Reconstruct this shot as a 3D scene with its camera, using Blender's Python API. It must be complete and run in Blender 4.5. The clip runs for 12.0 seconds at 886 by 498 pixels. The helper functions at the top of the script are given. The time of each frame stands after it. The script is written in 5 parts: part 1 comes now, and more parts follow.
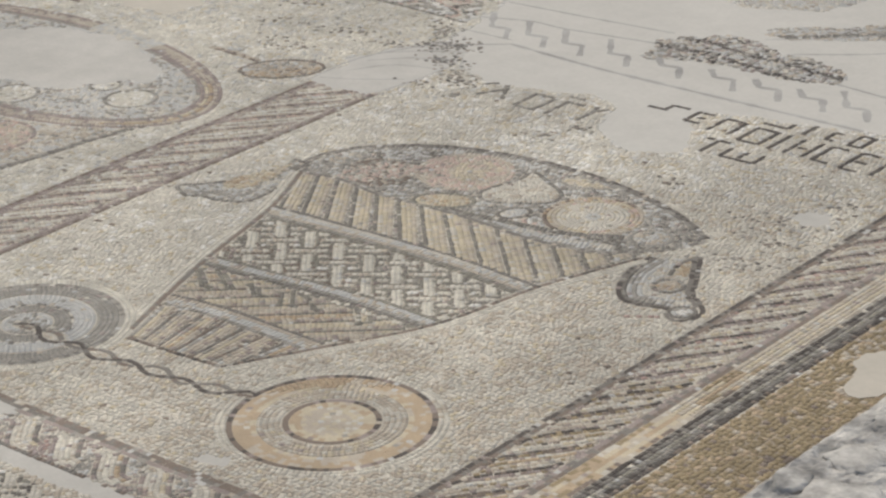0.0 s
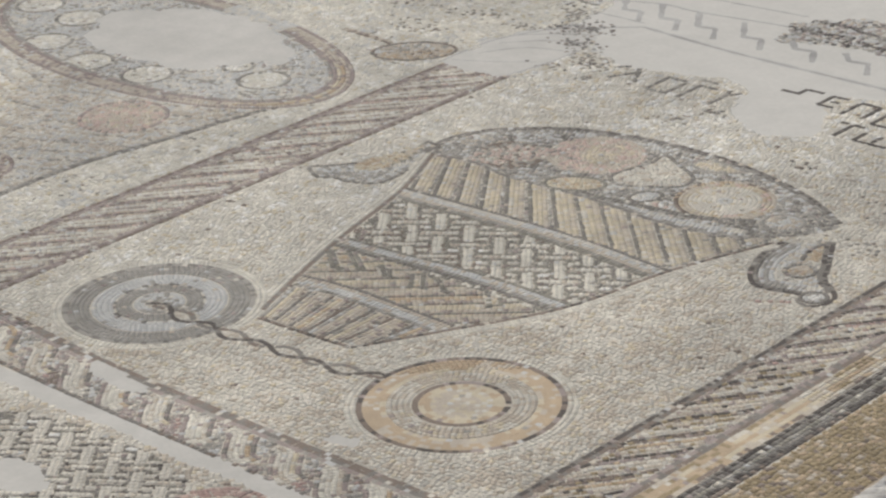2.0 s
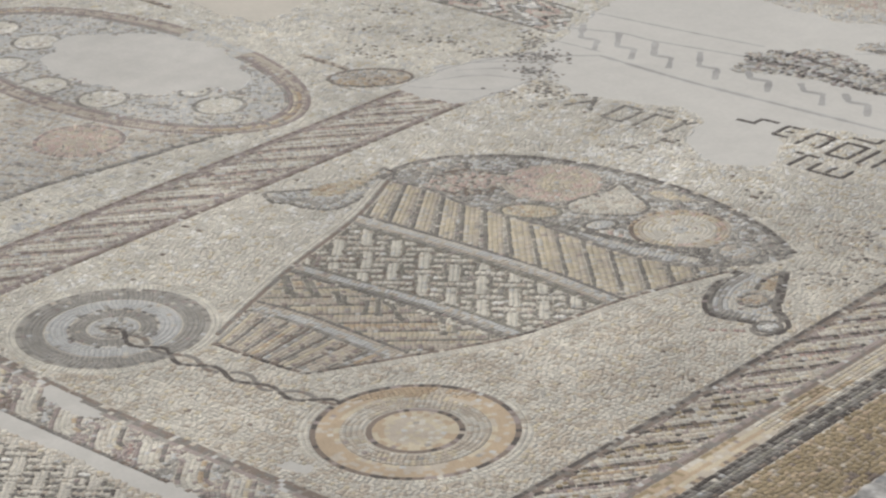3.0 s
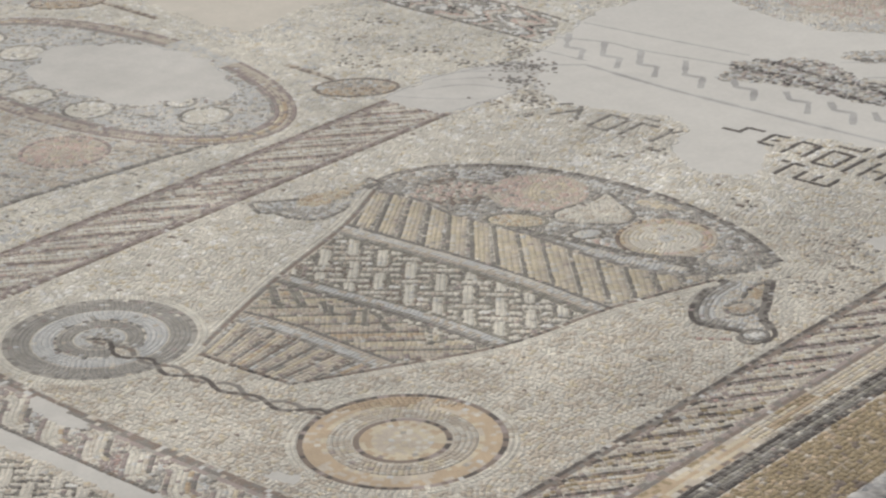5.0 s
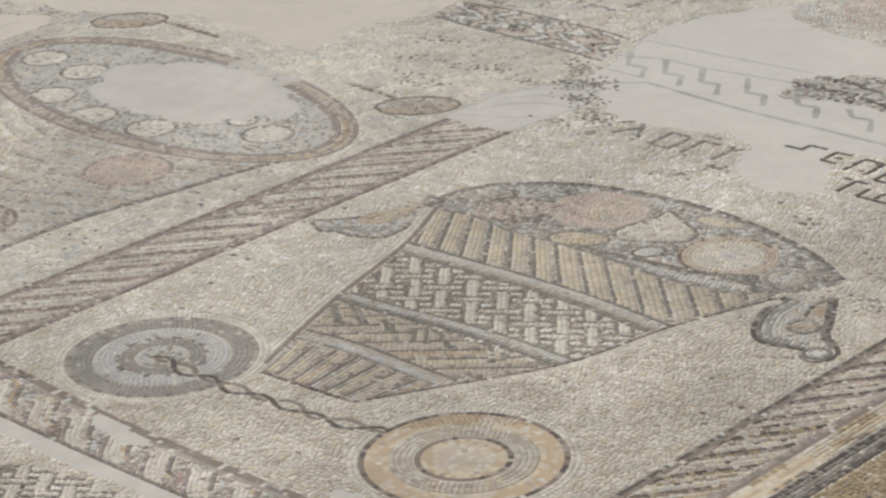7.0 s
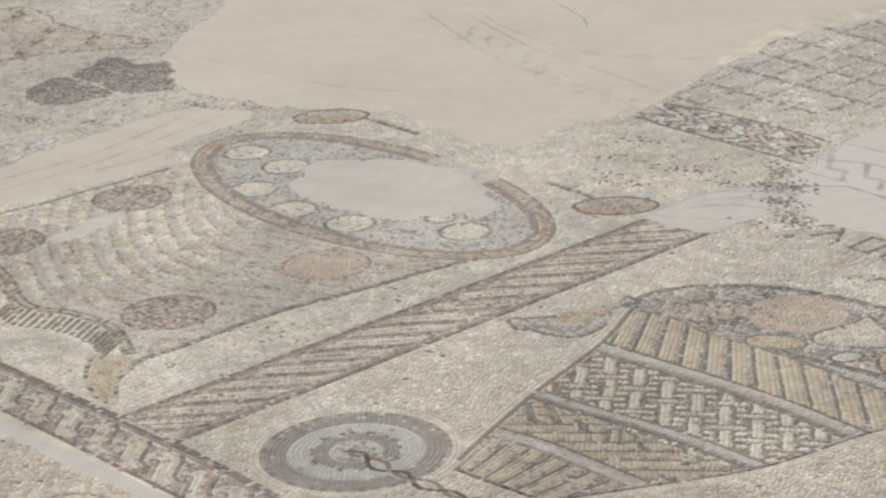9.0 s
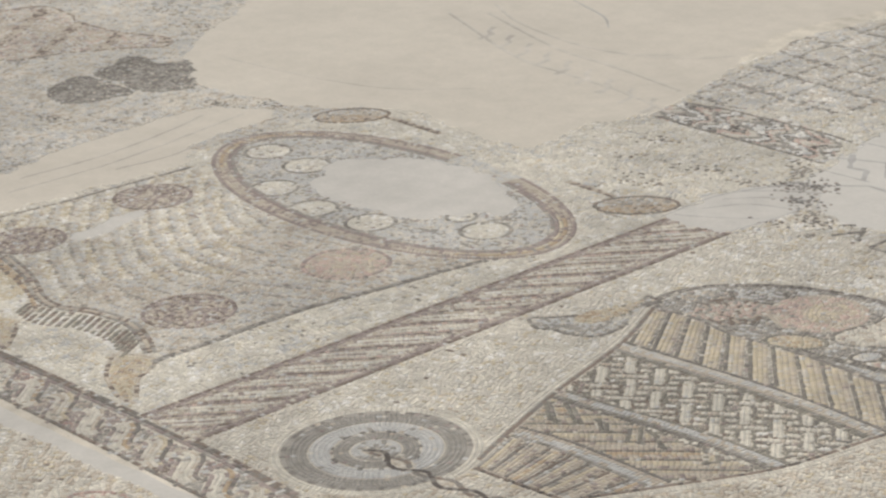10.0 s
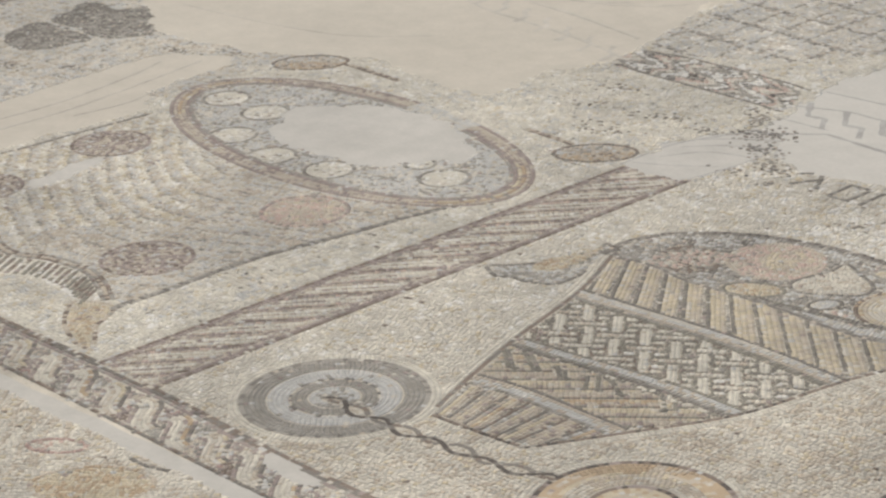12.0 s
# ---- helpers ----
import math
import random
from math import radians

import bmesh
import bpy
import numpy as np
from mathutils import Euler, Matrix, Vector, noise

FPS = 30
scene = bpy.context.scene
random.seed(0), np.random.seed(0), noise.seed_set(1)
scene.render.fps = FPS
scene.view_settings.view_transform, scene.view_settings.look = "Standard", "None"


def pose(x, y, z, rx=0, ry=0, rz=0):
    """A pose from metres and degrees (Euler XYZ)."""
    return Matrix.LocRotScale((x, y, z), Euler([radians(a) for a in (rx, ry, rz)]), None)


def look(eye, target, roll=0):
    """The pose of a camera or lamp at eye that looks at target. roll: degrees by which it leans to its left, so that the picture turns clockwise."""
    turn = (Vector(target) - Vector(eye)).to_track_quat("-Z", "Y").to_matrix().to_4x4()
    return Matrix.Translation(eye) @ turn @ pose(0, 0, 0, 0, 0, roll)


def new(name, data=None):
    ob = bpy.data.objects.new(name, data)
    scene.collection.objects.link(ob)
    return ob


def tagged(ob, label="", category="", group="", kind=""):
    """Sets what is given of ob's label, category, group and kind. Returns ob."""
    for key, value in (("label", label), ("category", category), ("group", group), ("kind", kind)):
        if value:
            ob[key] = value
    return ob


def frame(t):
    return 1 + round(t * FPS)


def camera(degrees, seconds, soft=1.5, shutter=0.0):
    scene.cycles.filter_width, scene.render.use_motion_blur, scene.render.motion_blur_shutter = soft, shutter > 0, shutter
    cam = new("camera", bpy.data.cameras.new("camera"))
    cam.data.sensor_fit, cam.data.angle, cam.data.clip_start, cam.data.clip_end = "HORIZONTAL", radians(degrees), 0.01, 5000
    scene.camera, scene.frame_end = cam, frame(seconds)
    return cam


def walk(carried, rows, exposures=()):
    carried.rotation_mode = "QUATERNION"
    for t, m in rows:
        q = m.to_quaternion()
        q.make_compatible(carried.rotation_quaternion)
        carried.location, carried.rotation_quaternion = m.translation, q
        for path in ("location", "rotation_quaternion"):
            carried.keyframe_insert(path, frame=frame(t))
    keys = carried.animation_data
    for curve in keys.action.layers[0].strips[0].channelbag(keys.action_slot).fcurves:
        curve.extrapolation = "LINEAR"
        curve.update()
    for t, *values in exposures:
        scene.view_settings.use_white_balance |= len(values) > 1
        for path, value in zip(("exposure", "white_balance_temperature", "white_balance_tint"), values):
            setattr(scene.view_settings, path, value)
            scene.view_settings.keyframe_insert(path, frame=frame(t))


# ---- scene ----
cam = camera(19.11, 12.0, soft=2.5)
# The camera stands still on its own two feet and turns: seconds, pitch, roll, yaw.
EYE = (3.716, -2.665, 2.0)
ROWS = [
    (0.0, -23.048, -1.834, 40.257),
    (0.5, -23.146, -1.800, 40.761),
    (1.0, -23.262, -2.087, 41.486),
    (1.5, -23.615, -2.537, 42.597),
    (2.0, -23.315, -2.612, 43.364),
    (2.5, -23.180, -2.185, 43.200),
    (3.0, -22.768, -1.802, 42.277),
    (3.2, -22.726, -1.716, 42.029),
    (5.0, -22.569, -1.883, 41.951),
    (5.5, -22.486, -1.968, 42.056),
    (6.0, -22.502, -2.030, 42.142),
    (6.5, -22.539, -2.141, 42.621),
    (7.0, -22.127, -2.425, 43.381),
    (7.5, -21.522, -2.612, 44.726),
    (7.7, -21.248, -2.615, 45.309),
    (9.3, -19.688, -2.882, 48.091),
    (9.5, -19.723, -2.870, 48.198),
    (10.0, -19.778, -2.964, 48.318),
    (10.5, -19.893, -2.861, 48.200),
    (11.0, -20.069, -2.825, 48.097),
    (11.5, -20.602, -2.771, 47.668),
    (12.0, -20.964, -2.563, 47.417),
]
walk(cam, [(t, pose(*EYE, 90 + pitch, 0, yaw) @ pose(0, 0, 0, 0, 0, roll)) for t, pitch, roll, yaw in ROWS],
     exposures=[(0.0, 0.0, 6425, 10), (2.5, 0.03, 6280, 10), (5.5, 0.04, 6360, 10), (7.5, 0.06, 6450, 10), (9.5, 0.11, 6500, 10), (12.0, 0.09, 6545, 10)])

# ---- daylight ----
world = bpy.data.worlds.new("daylight")
scene.world = world
world.use_nodes = True
sky = world.node_tree.nodes.new("ShaderNodeTexSky")
sky.sky_type = "NISHITA"
sky.sun_disc = False
SUN_UP, SUN_ROUND = 58.0, -60.0
sky.sun_elevation, sky.sun_rotation = radians(SUN_UP), radians(SUN_ROUND)
sky.air_density, sky.dust_density = 1.0, 3.0
world.node_tree.links.new(sky.outputs[0], world.node_tree.nodes["Background"].inputs[0])
world.node_tree.nodes["Background"].inputs[1].default_value = 0.125
sun = new("sun", bpy.data.lights.new("sun", "SUN"))
sun.data.energy, sun.data.angle, sun.data.color = 2.0, radians(40), (0.985, 0.93, 0.765)
_a, _e = radians(SUN_ROUND), radians(SUN_UP)
sun.matrix_world = look((0, 0, 10), (-10 * math.sin(_a) * math.cos(_e), -10 * math.cos(_a) * math.cos(_e), 10 - 10 * math.sin(_e)))

# ---- materials ----


def surface(name, low, high, rough=0.6, grain=420.0, bump=0.25, tone_shift=0.16, island=True, spec=0.35, mottle=0.0, speck=0.10):
    """Stone or mortar: two tones mixed piece by piece, with broad stains and a fine grain."""
    m = bpy.data.materials.new(name)
    m.use_nodes = True
    nt = m.node_tree
    b = nt.nodes["Principled BSDF"]
    geo, tex = nt.nodes.new("ShaderNodeNewGeometry"), nt.nodes.new("ShaderNodeTexCoord")
    mix = nt.nodes.new("ShaderNodeMix")
    mix.data_type = "RGBA"
    mix.inputs[6].default_value, mix.inputs[7].default_value = (*low, 1), (*high, 1)
    def cloud(scale, detail=4.0):
        n = nt.nodes.new("ShaderNodeTexNoise")
        n.inputs["Scale"].default_value, n.inputs["Detail"].default_value = scale, detail
        nt.links.new(geo.outputs["Position"], n.inputs["Vector"])
        return n
    if island:
        nt.links.new(geo.outputs["Random Per Island"], mix.inputs[0])
    else:
        nt.links.new(cloud(7.0, 6.0).outputs[0], mix.inputs[0])
    def scaled(noise_node, amount, colour, low_at=0.35, high_at=0.65):
        r = nt.nodes.new("ShaderNodeMapRange")
        r.inputs[1].default_value, r.inputs[2].default_value = low_at, high_at
        r.inputs[3].default_value, r.inputs[4].default_value = 1 - amount, 1 + amount
        nt.links.new(noise_node.outputs[0], r.inputs[0])
        v = nt.nodes.new("ShaderNodeVectorMath")
        v.operation = "SCALE"
        nt.links.new(colour, v.inputs[0])
        nt.links.new(r.outputs[0], v.inputs[3])
        return v.outputs[0]
    col = scaled(cloud(2.3, 5.0), tone_shift, mix.outputs[2])
    col = scaled(cloud(17.0, 3.0), tone_shift * 0.6 + mottle, col)
    fine = cloud(grain, 2.0)
    col = scaled(fine, speck, col)
    nt.links.new(col, b.inputs["Base Color"])
    b.inputs["Roughness"].default_value = rough
    b.inputs["Specular IOR Level"].default_value = spec
    bm = nt.nodes.new("ShaderNodeBump")
    bm.inputs["Strength"].default_value, bm.inputs["Distance"].default_value = bump, 0.002
    nt.links.new(fine.outputs[0], bm.inputs["Height"])
    nt.links.new(bm.outputs[0], b.inputs["Normal"])
    return m


STONES = {
    "cream": surface("cream_limestone", (0.432, 0.386, 0.307), (0.512, 0.463, 0.373)),
    "ivory": surface("ivory_limestone", (0.500, 0.455, 0.358), (0.572, 0.523, 0.420)),
    "white": surface("white_limestone", (0.570, 0.535, 0.465), (0.632, 0.596, 0.525)),
    "tan": surface("tan_limestone", (0.357, 0.296, 0.219), (0.428, 0.364, 0.276)),
    "ochre": surface("ochre_stone", (0.325, 0.235, 0.14), (0.4, 0.3, 0.185)),
    "straw": surface("straw_stone", (0.405, 0.335, 0.22), (0.475, 0.4, 0.275)),
    "pale": surface("pale_grey_stone", (0.385, 0.365, 0.325), (0.455, 0.435, 0.39)),
    "grey": surface("grey_limestone", (0.258, 0.236, 0.196), (0.32, 0.294, 0.25), rough=0.8, spec=0.2),
    "slate": surface("slate_stone", (0.155, 0.138, 0.114), (0.212, 0.19, 0.16), rough=0.8, spec=0.2),
    "dark": surface("dark_stone", (0.066, 0.055, 0.046), (0.112, 0.095, 0.08), rough=0.8, spec=0.2),
    "brown": surface("brown_stone", (0.158, 0.122, 0.094), (0.224, 0.178, 0.14), rough=0.8, spec=0.2),
    "pink": surface("pink_stone", (0.4, 0.287, 0.225), (0.46, 0.338, 0.27)),
    "red": surface("red_stone", (0.278, 0.179, 0.142), (0.332, 0.221, 0.178)),
    "olive": surface("olive_grey_stone", (0.186, 0.168, 0.132), (0.25, 0.228, 0.18), rough=0.8, spec=0.2),
    "mauve": surface("mauve_brown_stone", (0.25, 0.20, 0.172), (0.315, 0.262, 0.228), rough=0.8, spec=0.2),
    "rust": surface("earth_stained_stone", (0.228, 0.174, 0.100), (0.298, 0.233, 0.138), rough=0.8, spec=0.2),
}
GROUT = surface("lime_bedding_mortar", (0.42, 0.375, 0.298), (0.49, 0.442, 0.355), rough=0.85, grain=260, bump=0.5, island=False, tone_shift=0.2)
PLASTER = surface("smooth_repair_plaster", (0.430, 0.385, 0.311), (0.474, 0.427, 0.347), rough=0.62, grain=90, bump=0.06, island=False, tone_shift=0.05, spec=0.15, speck=0.025)
PALEPLASTER = surface("pale_repair_plaster", (0.452, 0.424, 0.37), (0.486, 0.456, 0.398), rough=0.62, grain=90, bump=0.06, island=False, tone_shift=0.04, spec=0.15, speck=0.025)
GREYPLASTER = surface("grey_white_repair_mortar", (0.4, 0.374, 0.325), (0.46, 0.431, 0.378), rough=0.65, grain=120, bump=0.08, island=False, tone_shift=0.07, spec=0.15, speck=0.03)
PENCIL = surface("grey_painted_line", (0.285, 0.27, 0.243), (0.345, 0.325, 0.29), rough=0.75, grain=300, bump=0.1, island=False, tone_shift=0.2)
PENCILPINK = surface("faded_painted_line", (0.388, 0.352, 0.296), (0.426, 0.387, 0.326), rough=0.75, grain=300, bump=0.1, island=False, tone_shift=0.2)
EARTH = surface("packed_earth", (0.25, 0.20, 0.14), (0.36, 0.30, 0.22), rough=0.9, grain=60, bump=0.5, island=False, tone_shift=0.2)
ROCK = surface("weathered_limestone", (0.22, 0.20, 0.168), (0.60, 0.57, 0.515), rough=0.8, grain=110, bump=0.8, island=False, tone_shift=0.26, mottle=0.28)

# ---- tools for laying stones ----
rng = np.random.default_rng(7)
U0, V0, CELL = -3.6, -1.0, 0.0025
taken = np.zeros((int(4.8 / CELL), int(5.8 / CELL)), bool)
TILES = {}   # (thing, part) -> list of rows (x, y, angle, length, width, stone number)
STONE_NAMES = list(STONES)
NUM = {n: i for i, n in enumerate(STONE_NAMES)}
PITCH = 0.0098


def cells(x, y):
    return (np.clip(((y - V0) / CELL).astype(int), 0, taken.shape[0] - 1), np.clip(((x - U0) / CELL).astype(int), 0, taken.shape[1] - 1))


def curve(points, closed=False, step=0.004):
    """A smooth line through a few points, as evenly spaced places."""
    p = np.array(points, float)
    n = len(p)
    if n == 2:
        dense = np.linspace(p[0], p[1], 60)
    else:
        q = np.vstack([p[-1:], p, p[:2]]) if closed else np.vstack([2 * p[0] - p[1], p, 2 * p[-1] - p[-2]])
        s = np.linspace(0, 1, 24, endpoint=False)[:, None]
        out = []
        for i in range(1, len(q) - 2):
            a, b, c, d = q[i - 1], q[i], q[i + 1], q[i + 2]
            out.append(0.5 * ((2 * b) + (c - a) * s + (2 * a - 5 * b + 4 * c - d) * s ** 2 + (3 * b - a - 3 * c + d) * s ** 3))
        dense = np.vstack(out + [q[-2:-1]])
    run = np.r_[0, np.cumsum(np.hypot(*np.diff(dense, axis=0).T))]
    at = np.linspace(0, run[-1], max(2, int(run[-1] / step) + 1))
    return np.stack([np.interp(at, run, dense[:, 0]), np.interp(at, run, dense[:, 1])], 1)


def oval(cx, cy, a, b, turn=0.0, n=90):
    t = np.linspace(0, 2 * np.pi, n, endpoint=False)
    c, s = math.cos(radians(turn)), math.sin(radians(turn))
    x, y = a * np.cos(t), b * np.sin(t)
    return np.stack([cx + c * x - s * y, cy + s * x + c * y], 1)


def within(x, y, poly):
    """Which places lie inside a closed outline."""
    res = np.zeros(x.shape, bool)
    px, py = poly[:, 0], poly[:, 1]
    qx, qy = np.roll(px, -1), np.roll(py, -1)
    for x0, y0, x1, y1 in zip(px, py, qx, qy):
        if y0 == y1:
            continue
        hit = ((y0 > y) != (y1 > y)) & (x < (x1 - x0) * (y - y0) / (y1 - y0) + x0)
        res ^= hit
    return res


def ragged(points, rough=0.012, seed=0, grain=16.0):
    """A closed outline with a worn, uneven edge."""
    p = curve(points, True, 0.012)
    d = np.roll(p, -1, 0) - np.roll(p, 1, 0)
    nrm = np.stack([d[:, 1], -d[:, 0]], 1) / (np.hypot(*d.T)[:, None] + 1e-9)
    w = np.array([noise.noise((a * grain, b * grain, seed)) + 0.5 * noise.noise((a * grain * 3, b * grain * 3, seed + 5)) for a, b in p])
    return p + nrm * (w * rough)[:, None]


bare = np.zeros_like(taken)   # where the stones are lost
VIEW = np.array([(-3.6, 1.75), (-1.1, 3.7), (0.35, 3.1), (0.85, 2.75), (1.75, 1.25), (1.72, 0.25), (0.75, -0.68), (0.0, -0.68), (-0.45, -0.45), (-2.9, 1.25)])


WEAR = {"cymbal_a": 0.03, "cymbal_b": 0.06, "leaf_ornament": 0.02, "wave_border": 0.13, "rope_border_a": 0.09, "rope_border_b": 0.10, "fruit_basket": 0.06, "table_cloth": 0.06, "round_table": 0.10, "inscription": 0.0, "chain": 0.0, "field": 0.0, "neighbour_field": 0.0, "lower_field": 0.0, "far_field": 0.0, "edge_courses": 0.0, "scattered_stones": 0.0}


def lay(key, x, y, ang, length, width, stone, crowd=1, anywhere=False):
    """Lay those stones for which there is room, and note the room they take."""
    if not len(x):
        return
    keep = within(x, y, VIEW) & (anywhere | ~bare[cells(x, y)])
    c, s = np.cos(ang), np.sin(ang)
    busy = np.zeros(len(x), int)
    for a, b in ((0, 0), (0.36, 0.36), (-0.36, 0.36), (0.36, -0.36), (-0.36, -0.36)):
        busy += taken[cells(x + c * a * length - s * b * width, y + s * a * length + c * b * width)] * (3 if a == 0 else 1)
    keep &= busy <= crowd
    x, y, ang, c, s = x[keep], y[keep], ang[keep], c[keep], s[keep]
    length, width, stone = (np.broadcast_to(v, keep.shape)[keep] for v in (length, width, stone))
    worn = rng.random(len(x)) < WEAR.get(key[0], 0.05)
    stone = np.where(worn, rng.choice([NUM[n] for n in ("pale", "tan", "grey", "cream", "mauve")], len(x)), stone)
    for a in np.linspace(-0.42, 0.42, 5):
        for b in np.linspace(-0.42, 0.42, 5):
            taken[cells(x + c * a * length - s * b * width, y + s * a * length + c * b * width)] = True
    TILES.setdefault(key, []).append(np.stack([x, y, ang, length, width, stone.astype(float)], 1))


def stroke(key, points, stone, closed=False, shift=0.0, size=PITCH, width=None, straight=False, second=None, anywhere=False):
    """One row of stones along a line."""
    p = np.vstack([np.linspace(a, b, 40) for a, b in zip(np.array(points, float)[:-1], np.array(points, float)[1:])]) if straight else curve(points, closed)
    if closed and not straight:
        p = np.vstack([p, p[:1]])
    d = np.gradient(p, axis=0)
    d /= np.hypot(*d.T)[:, None] + 1e-9
    p = p + np.stack([-d[:, 1], d[:, 0]], 1) * shift
    run = np.r_[0, np.cumsum(np.hypot(*np.diff(p, axis=0).T))]
    n = max(1, int(round(run[-1] / (size * 1.06))))
    at = (np.arange(n) + 0.5) / n * run[-1] + rng.normal(0, size * 0.06, n)
    x, y = np.interp(at, run, p[:, 0]), np.interp(at, run, p[:, 1])
    ang = np.arctan2(np.interp(at, run, d[:, 1]), np.interp(at, run, d[:, 0])) + rng.normal(0, 0.07, n)
    num = np.full(n, NUM[stone])
    if second:
        num[rng.random(n) < 0.3] = NUM[second]
    lay(key, x + rng.normal(0, 0.0004, n), y + rng.normal(0, 0.0004, n), ang, size * rng.uniform(1.02, 1.16, n), (width or size) * rng.uniform(1.0, 1.12, n), num, 2, anywhere)


CLUMP = rng.random((400, 400))


def clumped(x, y):
    """Even shares from 0 to 1 that drift in small clumps, as stones from one broken piece lie together."""
    i, j = ((x + 4) / 0.019 + rng.normal(0, 0.3, len(x))).astype(int) % 400, ((y + 2) / 0.019 + rng.normal(0, 0.3, len(x))).astype(int) % 400
    broad = CLUMP[((x + 4) / 0.06 + rng.normal(0, 0.25, len(x))).astype(int) % 400, ((y + 2) / 0.06 + rng.normal(0, 0.25, len(x))).astype(int) % 400]
    r = 0.42 * CLUMP[i, j] + 0.33 * rng.random(len(x)) + 0.25 * broad
    rank = np.empty(len(x))
    rank[np.argsort(r)] = (np.arange(len(x)) + 0.5) / max(1, len(x))
    return rank


def pick(*shares):
    """A rule that draws stones by share: pick(("cream", 3), ("tan", 1))."""
    nums, w = np.array([NUM[n] for n, _ in shares]), np.array([float(v) for _, v in shares])
    edge = np.cumsum(w / w.sum())
    return lambda x, y: nums[np.minimum(np.searchsorted(edge, clumped(x, y)), len(nums) - 1)]


def some(n):
    return lambda x, y: np.full(len(x), NUM[n])


def fill(key, outline, rule, turn=0.0, size=PITCH, holes=True, origin=None, wavy=0.0, share=1.0):
    """Fill an outline with rows of stones; the rule gives each place its stone."""
    poly = np.array(outline, float)
    x0, y0 = poly.min(0)
    x1, y1 = poly.max(0)
    cx, cy, r = (x0 + x1) / 2, (y0 + y1) / 2, math.hypot(x1 - x0, y1 - y0) / 2 + size
    c, s = math.cos(radians(turn)), math.sin(radians(turn))
    for k, (step, crowd) in enumerate(((size, 1), (size * 0.62, 1), (size * 0.45, 1))[:3 if holes else 1]):
        n = int(2 * r / step) + 1
        a, b = np.meshgrid(np.arange(n) * step - r, np.arange(n) * step - r)
        if origin and k == 0:
            oa, ob_ = c * (cx - origin[0]) + s * (cy - origin[1]), -s * (cx - origin[0]) + c * (cy - origin[1])
            a, b = a - (a[0, 0] + oa) % step + step / 2, b - (b[0, 0] + ob_) % step + step / 2
            a, b = a + rng.normal(0, step * 0.10, a.shape), b + rng.normal(0, step * 0.10, b.shape)
        else:
            a = a + rng.uniform(0, step, (n, 1)) + rng.normal(0, step * 0.16, a.shape)
            b = b + rng.normal(0, step * 0.15, b.shape) + wavy * (np.sin(a * 9 + 2 * np.sin(b * 5)) * 0.012 + np.sin(a * 31 + 3 * np.sin(b * 17)) * 0.004)
        x, y = (cx + c * a - s * b).ravel(), (cy + s * a + c * b).ravel()
        ok = (x > x0) & (x < x1) & (y > y0) & (y < y1)
        x, y = x[ok], y[ok]
        ok = within(x, y, poly) & (rng.random(len(x)) < share)
        x, y = x[ok], y[ok]
        m = len(x)
        lay(key, x, y, radians(turn) + rng.normal(0, 0.20, m), step * rng.uniform(0.92, 1.24, m), step * rng.uniform(0.92, 1.22, m), rule(x, y), crowd)


def disc(key, cx, cy, r0, r1, rule, size=PITCH):
    """Rings of stones about a centre, from the radius r1 in to r0."""
    r = r1 - size / 2
    while r > max(r0, size * 0.4):
        n = max(3, int(2 * np.pi * r / (size * 1.03)))
        t = (np.arange(n) + rng.random()) / n * 2 * np.pi
        x, y = cx + r * np.cos(t), cy + r * np.sin(t)
        lay(key, x, y, t + np.pi / 2 + rng.normal(0, 0.06, n), size * rng.uniform(1.0, 1.14, n), size * rng.uniform(1.0, 1.12, n), rule(x, y), 2)
        r -= size * 1.01


def where(*pairs):
    """Stones by condition: the first true one counts; the last item is the rest."""
    def rule(x, y):
        out = np.full(len(x), -1)
        for cond, stone in pairs:
            ok = (cond(x, y) if cond else np.ones(len(x), bool)) & (out < 0)
            if callable(stone):
                out[ok] = stone(x[ok], y[ok])
            else:
                out[ok] = NUM[stone]
        return out
    return rule


